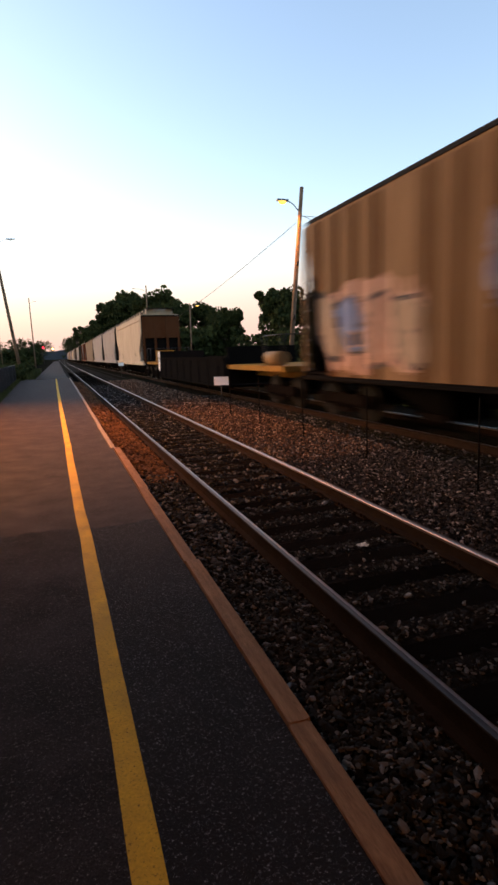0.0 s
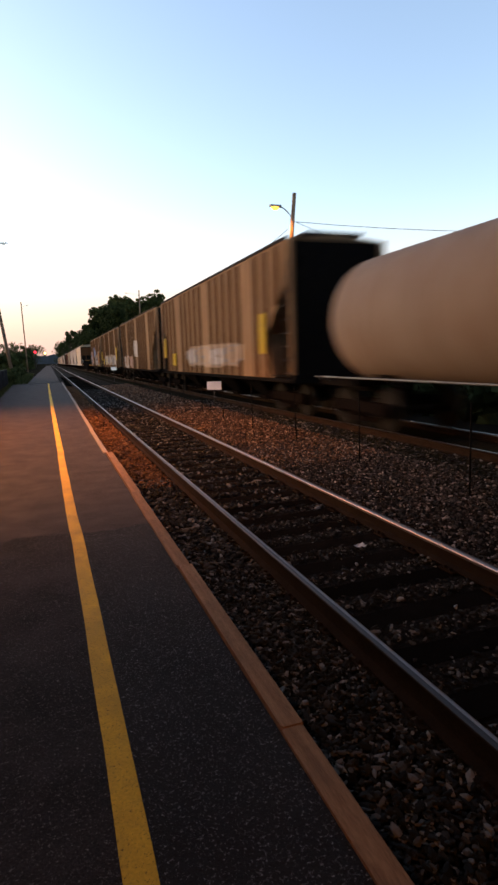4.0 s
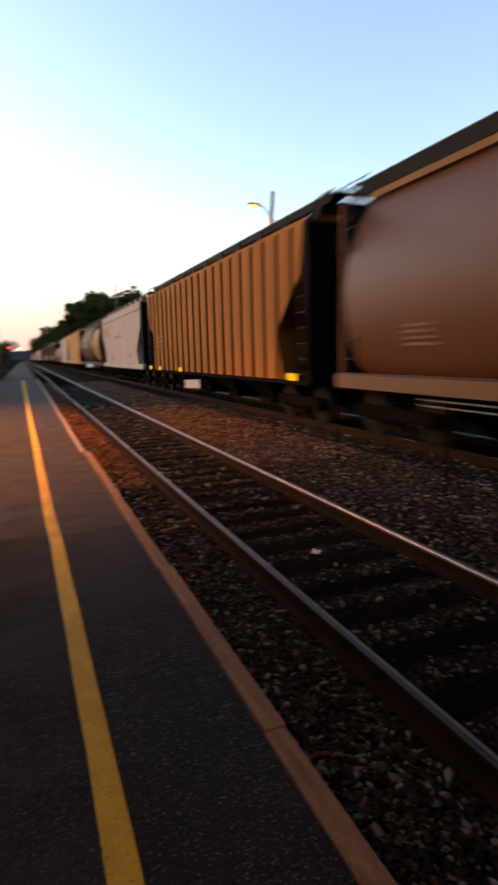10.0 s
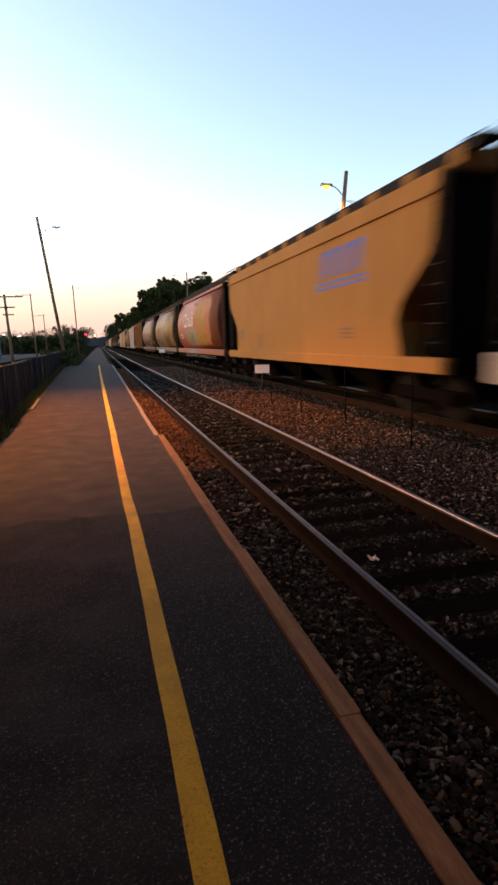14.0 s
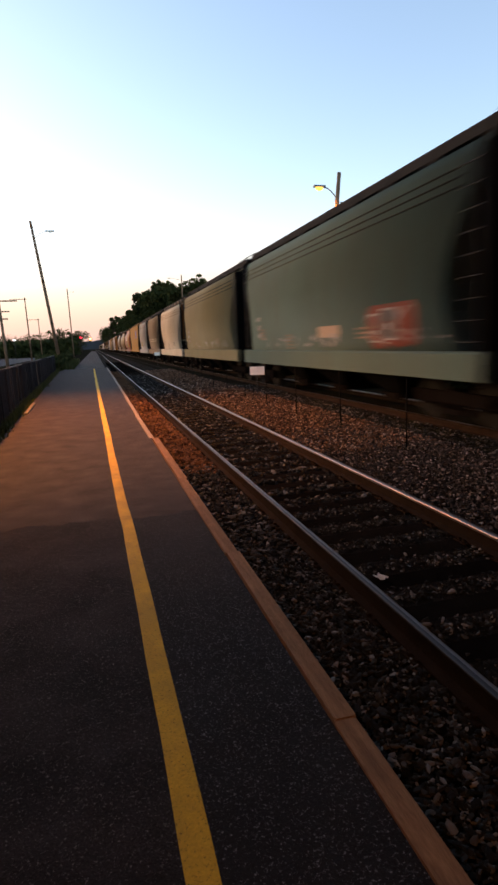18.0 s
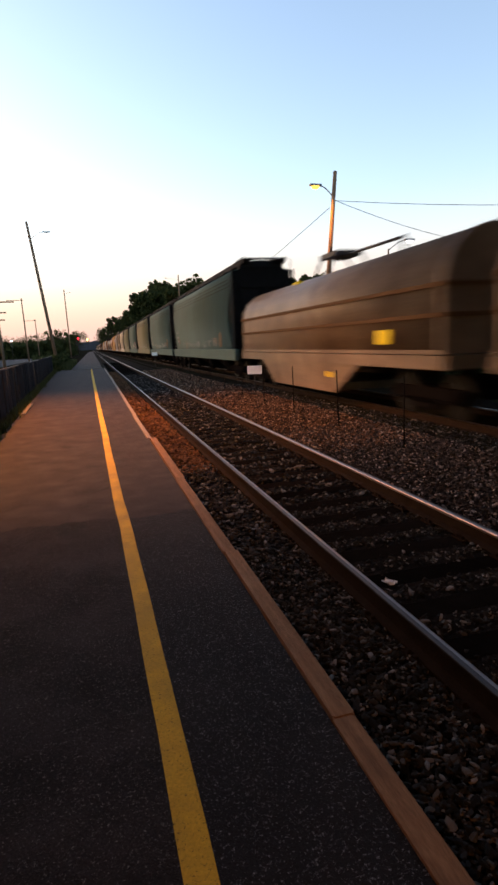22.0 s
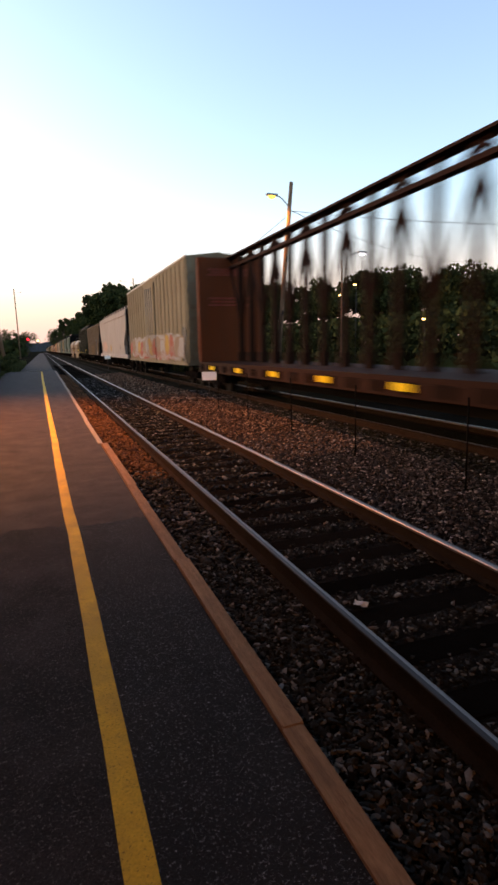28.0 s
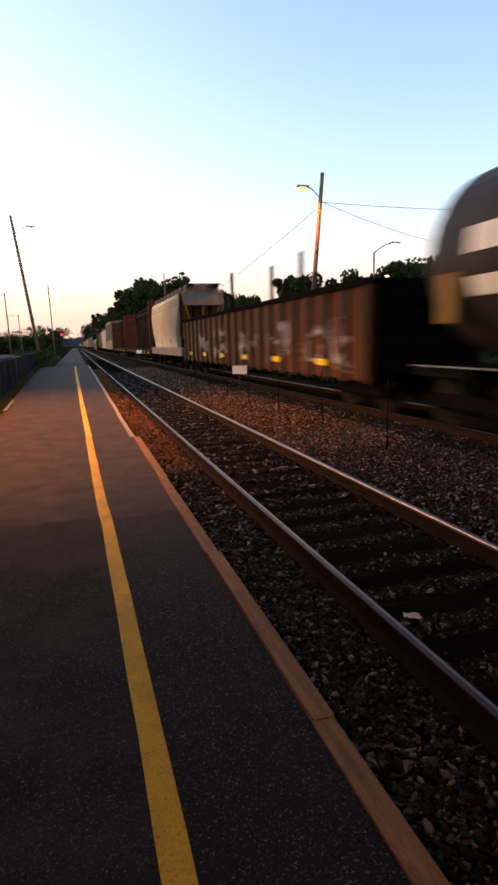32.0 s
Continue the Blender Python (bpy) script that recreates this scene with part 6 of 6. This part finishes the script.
# white heads stand in for the pale light of these two lamps
street_pole(-2.75, 50.0, 11.9, -1.37, 0.0, 0.0, False, "leaning wooden street-lamp pole behind the platform's end", arm_r=0.02, head_mat=M_WHITE_PLATE)
street_pole(-5.0, 147.0, 16.2, -0.2, 0, 0.0, False, "far thin wooden lamp pole", r=0.17, arm_r=0.015, head_mat=M_WHITE_PLATE)
t, m = street_pole(12.93, 30.66, 10.75, 1.07, 0.0, math.pi, True, "tall wooden pole with a lit sodium street lamp", arm=0.78, r=0.155)
sodium(m.translation + Vector((-0.3, 0, -0.2)), 500, (11.0, 30.0, 0), 165)
street_pole(23.4, 150.0, 19.6, 0.1, 0, math.pi, False, "far wooden lamp pole in front of the trees", arm=3.0, r=0.2)
street_pole(23.2, 100.0, 10.6, 0.1, 0, 0.0, True, "far wooden pole with a lit lamp before the trees", arm=1.1, arm_down=1.0)
street_pole(18.06, 32.0, 6.80, 0.0, 0.0, 0.0, True, "slender pole with a lit white street lamp beyond the train", arm=1.15, arm_down=0.1, r=0.07, lens=M_COOL_LIGHT)
# the station's own lamp beside the platform: it stands out of the picture and gives the orange pool
t, m = street_pole(-4.4, 14.5, 7.0, 0.0, 0.0, 0.0, True, "wooden pole with a lit sodium lamp over the platform", arm=0.7, arm_down=0.9)
sodium(m.translation + Vector((0.3, 0, -0.25)), 1600, (-2.6, 14.2, 0), 122, 0.5)
# a second unseen one farther back, added behind the camera to warm the foreground
t, m = street_pole(-3.9, -7.0, 6.2, 0.0, 0.0, 0.0, True, "unseen pole with a sodium lamp added to warm the near platform", arm=0.7, arm_down=0.9)
sodium(m.translation + Vector((0.3, 0, -0.25)), 205, (-1.4, -6.0, 0))
# wires
for a, b, sag in (((13.7, 30.66, 9.3), (40, 45, 9.2), 0.8), ((13.7, 30.66, 9.2), (46, 20, 9.0), 0.9), ((13.6, 30.66, 8.8), (12.0, 75, 4.5), 0.5)):
    bm = BM()
    a, b = Vector(a), Vector(b)
    tube(bm, [a.lerp(b, k / 12) - Vector((0, 0, sag * 4 * (k / 12) * (1 - k / 12))) for k in range(13)], 0.016)
    single("overhead_wire", bm, M_WIRE, pose(0, 0, 0), "thin dark overhead wire slung from a wooden pole", "wire", "overhead wires")


# utility frames far to the left
def utility_pole(x, y, h, arms, label):
    t = thing("utility_pole", pose(x, y, -0.5), label, "utility pole", "far utility poles")
    bm = BM()
    rod(bm, (0, 0, 0), (-0.2, 0, h), 0.16, 0.11, seg=8)
    part("pole", bm, M_POLE, t)
    for z, w0, w1 in arms:
        bm = BM()
        slab(bm, w0, w1, -0.06, 0.06, z - 0.06, z + 0.06)
        part("crossarm", bm, M_POLE, t)
    return t


utility_pole(-8.4, 60, 7.2, [(7.0, -1.3, 1.5), (6.0, -0.7, 0.7), (5.3, -0.5, 0.5)], "utility pole with crossarms")
utility_pole(-13.2, 130, 13.4, [(13.0, -3.2, 0.2)], "utility pole with a long one-sided arm")
utility_pole(-15.2, 180, 11.6, [(11.2, -3.6, 0.2)], "utility pole with a long one-sided arm")
for x, y, z in ((-22.5, 150, 5.2), (-19.5, 155, 4.9), (-33, 160, 4.5)):
    t = thing("yard_light", pose(x, y, -0.5), "lit white yard lamp on a thin mast far off", "lamp", "yard lights")
    bm = BM()
    rod(bm, (0, 0, 0), (0, 0, z), 0.06, seg=6)
    part("mast", bm, M_DARK_METAL, t)
    bm = BM()
    slab(bm, -0.3, 0.3, -0.12, 0.12, z, z + 0.25)
    part("lens", bm, M_COOL_LIGHT, t, "glowing white lens")


for x, y, z, m, label in ((33.9, 60, 7.4, M_WARM_LIGHT, "lit yellow yard lamp beyond the train"), (35.8, 60, 8.6, M_WARM_LIGHT, "lit yellow yard lamp beyond the train"), (38.2, 50, 4.1, M_WARM_LIGHT, "lit yellow yard lamp beyond the train")):
    t = thing("yard_light", pose(x, y, -0.5), label, "lamp", "yard lights")
    bm = BM()
    rod(bm, (0, 0, 0), (0, 0, z + 0.4), 0.05, seg=6)
    part("mast", bm, M_DARK_METAL, t)
    bm = BM()
    rod(bm, (0, -0.05, z + 0.5), (-0.4, -0.05, z + 0.5), 0.07, 0.09, seg=8)
    part("lens", bm, m, t, "glowing lens")


def signal(x, y, z, mat, label, r=0.5):
    t = thing("railway_signal", pose(x, y, -0.4), label, "signal", "far signals")
    bm = BM()
    rod(bm, (0, 0, 0), (0, 0, z + 0.8), 0.09, seg=6)
    part("mast", bm, M_DARK_METAL, t)
    bm = BM()
    slab(bm, -0.6, 0.6, 0.05, 0.2, z - 0.9, z + 0.9)
    part("backplate", bm, M_DARK_METAL, t)
    bm = BM()
    rod(bm, (0, 0.04, z), (0, -0.12, z), r, seg=14)
    part("lens", bm, mat, t, "glowing lens")


signal(-6.1, 300, 7.6, M_RED_LIGHT, "far railway signal showing red")
signal(-1.6, 300, 6.9, M_WARM_LIGHT, "far signal lamp showing yellow-white", 0.5)

# paved lot behind the fence
bm = BM()
slab(bm, -70, -4.6, 40, 175, -0.6, -0.38)
single("parking_lot", bm, M_LOT, pose(0, 0, 0), "wide grey paved lot behind the fence", "pavement", kind="structure")
# pale low building behind the fence
t = thing("warehouse", pose(-42, 120, -0.5), "long low pale grey building behind the fence", "building")
bm = BM()
slab(bm, -22, 22, -8, 8, 0, 4.2)
part("wall", bm, material("pale_cladding", (0.10, 0.11, 0.13), 0.7, vary=0.12, scale=0.5), t)
bm = BM()
slab(bm, -22.4, 22.4, -8.4, 8.4, 4.2, 4.5)
part("roof", bm, M_DARK_METAL, t)


# ---- trees and verge ----
def tree(x, y, height, spread, seed, label="dark broad-leaved tree against the evening sky", n=900, leaf=None, base=-0.5):
    rnd = random.Random(seed)
    t = thing("tree", pose(x, y, base), label, "tree", "trees beyond the tracks")
    bm = BM()
    rod(bm, (0, 0, 0), (rnd.uniform(-0.3, 0.3), 0, height * 0.55), height * 0.022, height * 0.012, seg=8)
    limbs = []
    for k in range(9):
        a, up = rnd.uniform(0, 6.28), rnd.uniform(0.25, 0.6)
        r = spread * rnd.uniform(0.45, 0.8)
        p0 = Vector((0, 0, height * up * 0.8))
        p1 = Vector((r * math.cos(a), r * math.sin(a), height * min(0.92, up + rnd.uniform(0.15, 0.35))))
        rod(bm, p0, p1, height * 0.009, height * 0.003, seg=5)
        limbs.append(p1)
    part("trunk", bm, M_BARK, t)
    leaf = leaf or height * 0.016
    clumps = [Vector((0, 0, height * 0.86))] + limbs + [l.lerp(Vector((0, 0, height * 0.75)), 0.5) for l in limbs]
    clumps += [Vector((spread * rnd.uniform(-0.75, 0.75), spread * rnd.uniform(-0.6, 0.6), height * rnd.uniform(0.22, 0.9))) for _ in range(10)]
    sizes = [spread * rnd.uniform(0.16, 0.36) for _ in clumps]
    verts, faces = [], []
    for _ in range(n):
        k = rnd.randrange(len(clumps))
        d = Vector((rnd.gauss(0, 1), rnd.gauss(0, 1), rnd.gauss(0, 0.8)))
        d = d.normalized() * sizes[k] * rnd.random() ** 0.4
        p = clumps[k] + d
        if p.z < height * 0.08:
            continue
        turn = Euler((rnd.uniform(0, 6.3), rnd.uniform(0, 6.3), rnd.uniform(0, 6.3))).to_matrix()
        s = leaf * rnd.uniform(0.6, 1.5)
        b = len(verts)
        for q in ((-1, -0.7, 0), (0.2, -1, 0.3), (1, 0.1, 0), (0.3, 1, -0.3), (-0.8, 0.6, 0.2)):
            verts.append(tuple(p + turn @ (Vector(q) * s)))
        faces += [(b, b + 1, b + 2, b + 3, b + 4)]
    me = bpy.data.meshes.new("crown")
    me.from_pydata(verts, [], faces)
    me.materials.append(M_LEAF)
    c = new("crown", me)
    c.parent = t
    return t


# x, y, height, spread
TREES = [(12.0, 300, 19.5, 3.4), (17, 275, 17.5, 7), (20, 238, 19, 8), (21.5, 205, 20.5, 8.5), (23.5, 178, 21.5, 8.5), (27, 165, 20, 8), (31, 172, 20, 8), (30, 150, 16, 7), (40, 160, 17, 7),
         (38, 128, 13, 4.6), (46.5, 118, 15.5, 4.2), (42, 100, 14, 6), (50, 96, 13.5, 6), (47, 82, 12, 6), (55, 84, 13, 6), (43, 66, 11.5, 5.5), (54, 66, 12, 6), (46, 52, 10.5, 5.5), (56, 50, 12, 6), (48, 38, 11.5, 6), (58, 34, 13, 6), (50, 26, 13, 6),
         (11, 380, 17, 8), (9.5, 430, 14, 8), (15, 460, 15, 9), (12, 520, 14, 9), (-9, 420, 15, 9)]
for k, (x, y, h, s) in enumerate(TREES):
    tree(x, y, h + 0.5, s, 100 + k, n=7500 if y < 310 else 1800)
for k, (x, y, h, s) in enumerate([(-8.5, 205, 9.5, 4), (-11.5, 210, 10.2, 4.5), (-15.5, 215, 8.5, 5), (-21, 220, 8.5, 5), (-27, 225, 8, 6), (-34, 230, 8.5, 6), (-41, 235, 8, 6), (-7, 235, 9, 4), (-50, 240, 9, 7), (-60, 245, 9, 7)]):
    tree(x, y, h, s, 200 + k, "dark low tree on the far horizon", n=1000)
# woods at the end of the line, distance haze put into their colour
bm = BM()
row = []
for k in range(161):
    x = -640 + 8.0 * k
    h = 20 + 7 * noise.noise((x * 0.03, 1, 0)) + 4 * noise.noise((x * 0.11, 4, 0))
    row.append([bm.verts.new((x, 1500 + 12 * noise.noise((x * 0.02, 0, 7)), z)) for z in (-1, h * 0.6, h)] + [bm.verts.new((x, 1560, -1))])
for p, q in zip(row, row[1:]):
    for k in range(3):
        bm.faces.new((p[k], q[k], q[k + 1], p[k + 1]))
single("backdrop", bm, material("distant_woods", (0.05, 0.056, 0.068), 0.95, vary=0.25, scale=0.05, fine=0.6, bump=0, spec=0.0), pose(0, 0, 0), "distant woods at the horizon, bluish haze put into their colour", "woods", kind="structure")
# glowing sheet that paints evening haze low over the horizon, thinning upwards
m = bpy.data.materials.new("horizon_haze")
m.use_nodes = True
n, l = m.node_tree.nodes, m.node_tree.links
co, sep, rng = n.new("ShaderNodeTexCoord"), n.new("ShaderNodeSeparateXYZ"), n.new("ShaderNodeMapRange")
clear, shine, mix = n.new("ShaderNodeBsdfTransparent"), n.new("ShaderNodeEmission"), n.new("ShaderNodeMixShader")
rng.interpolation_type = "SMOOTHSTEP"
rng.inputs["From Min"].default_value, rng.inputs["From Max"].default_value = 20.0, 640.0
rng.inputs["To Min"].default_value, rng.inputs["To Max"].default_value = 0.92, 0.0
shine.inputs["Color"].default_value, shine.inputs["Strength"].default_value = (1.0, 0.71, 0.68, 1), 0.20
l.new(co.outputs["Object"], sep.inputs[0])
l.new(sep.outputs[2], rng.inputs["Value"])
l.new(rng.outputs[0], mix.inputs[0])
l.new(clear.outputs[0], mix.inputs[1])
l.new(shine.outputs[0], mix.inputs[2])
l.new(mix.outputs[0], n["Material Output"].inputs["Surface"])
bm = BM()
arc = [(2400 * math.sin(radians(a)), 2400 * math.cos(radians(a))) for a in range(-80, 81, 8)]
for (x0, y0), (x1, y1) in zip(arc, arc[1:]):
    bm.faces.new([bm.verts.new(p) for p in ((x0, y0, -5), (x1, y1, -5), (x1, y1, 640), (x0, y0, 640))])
single("backdrop", bm, m, pose(0, 0, 0), "glowing sheet painted as peach evening haze along the horizon", "haze", kind="structure")
# scrub between the tree line and the tracks, and a hedge at the far end
verge = random.Random(77)
verts, faces = [], []
for _ in range(80000):
    u = verge.random()
    # low strip added beyond the track to keep the gap under the train black
    if u < 0.12:
        p = Vector((verge.uniform(11.2, 15), verge.uniform(2, 70), verge.random() ** 2 * 1.3 - 0.4))
        s = verge.uniform(0.12, 0.3)
    elif u < 0.65:
        y = verge.uniform(15, 220)
        p = Vector((verge.uniform(38, 50) if y < 125 else verge.uniform(22, 42), y, verge.random() * ((5.5 if y < 125 else 8.0) + 1.5 * noise.noise((y * 0.12, 0, 0))) - 0.4))
        s = verge.uniform(0.13, 0.38) if y < 125 else verge.uniform(0.3, 0.7)
    elif u < 0.85:
        p = Vector((verge.uniform(10.8, 18), verge.uniform(180, 520), verge.random() * 7.0 - 0.4))
        s = verge.uniform(0.3, 0.7)
    elif u < 0.93:
        p = Vector((verge.uniform(-70, -6), verge.uniform(200, 235), verge.random() * 5.0 - 0.4))
        s = verge.uniform(0.5, 1.2)
    else:
        p = Vector((verge.uniform(-4.6, -2.6), verge.uniform(46, 70), verge.random() ** 2 * 1.5 - 0.3))
        s = verge.uniform(0.1, 0.2)
    turn = Euler((verge.uniform(0, 6.3), verge.uniform(0, 6.3), verge.uniform(0, 6.3))).to_matrix()
    b = len(verts)
    for q in ((-1, -0.7, 0), (0.2, -1, 0.3), (1, 0.1, 0), (0.3, 1, -0.3), (-0.8, 0.6, 0.2)):
        verts.append(tuple(p + turn @ (Vector(q) * s)))
    faces.append((b, b + 1, b + 2, b + 3, b + 4))
me = bpy.data.meshes.new("scrub")
me.from_pydata(verts, [], faces)
me.materials.append(M_LEAF)
tagged(new("scrub", me), "dark scrub and undergrowth along the railway", "bushes", kind="stuff")
# grass and weeds at the platform's edge and end
verts, faces = [], []
for _ in range(9000):
    if verge.random() < 0.5:
        y = verge.uniform(6.5, 46)
        p = Vector((fence_x(y) + verge.gauss(0.12, 0.10), y, -0.02))
        h = verge.uniform(0.05, 0.22)
    else:
        p = Vector((verge.uniform(-3.4, -2.0), verge.uniform(47.5, 75), -0.25))
        h = verge.uniform(0.2, 0.9)
    a = verge.uniform(0, 6.3)
    w, lean = h * 0.05 + 0.006, Vector((math.cos(a), math.sin(a), 0)) * h * verge.uniform(0.1, 0.6)
    side = Vector((-math.sin(a), math.cos(a), 0)) * w
    b = len(verts)
    verts += [tuple(p - side), tuple(p + side), tuple(p + lean + Vector((0, 0, h)))]
    faces.append((b, b + 1, b + 2))
me = bpy.data.meshes.new("grass")
me.from_pydata(verts, [], faces)
me.materials.append(M_GRASS)
tagged(new("grass", me), "rough grass and weeds along fence and platform end", "grass", kind="stuff")

# scrap of paper that the draught of the train drags along the track
bm = BM()
grid = [[bm.verts.new((0.026 * i - 0.052, 0.02 * j - 0.04, 0.03 * noise.noise((i * 0.9, j * 0.8, 2)) + 0.035)) for j in range(5)] for i in range(5)]
for i in range(4):
    for j in range(4):
        bm.faces.new((grid[i][j], grid[i + 1][j], grid[i + 1][j + 1], grid[i][j + 1]))
bmesh.ops.solidify(bm, geom=bm.faces[:], thickness=0.003)
paper = single("paper_scrap", bm, M_WHITE_PLATE, pose(2.7, 4.5, -0.3), "crumpled white paper scrap between the rails", "litter")


def motions():
    for car, u in CARS:
        rows = []
        for k in range(9):
            t = 4.0 * k
            s = 18.897 * t - 2.3276 * t * t / 32 + 1.621 * t ** 3 / 1024
            rows.append((t, pose(TRACK2, u + s, RAIL2)))
        walk(car, rows)
    walk(paper, [(t, pose(x, y, -0.32, 0, 0, a)) for t, x, y, a in ((0, 2.68, 4.52, 0), (6, 2.8, 4.6, 10), (7.5, 2.73, 4.6, 20), (10, 2.49, 4.54, 45), (13, 2.2, 4.33, 70), (14.5, 2.12, 4.11, 90), (19, 2.06, 3.78, 120), (28, 2.09, 3.38, 140), (32, 2.08, 3.11, 170))])


motions()
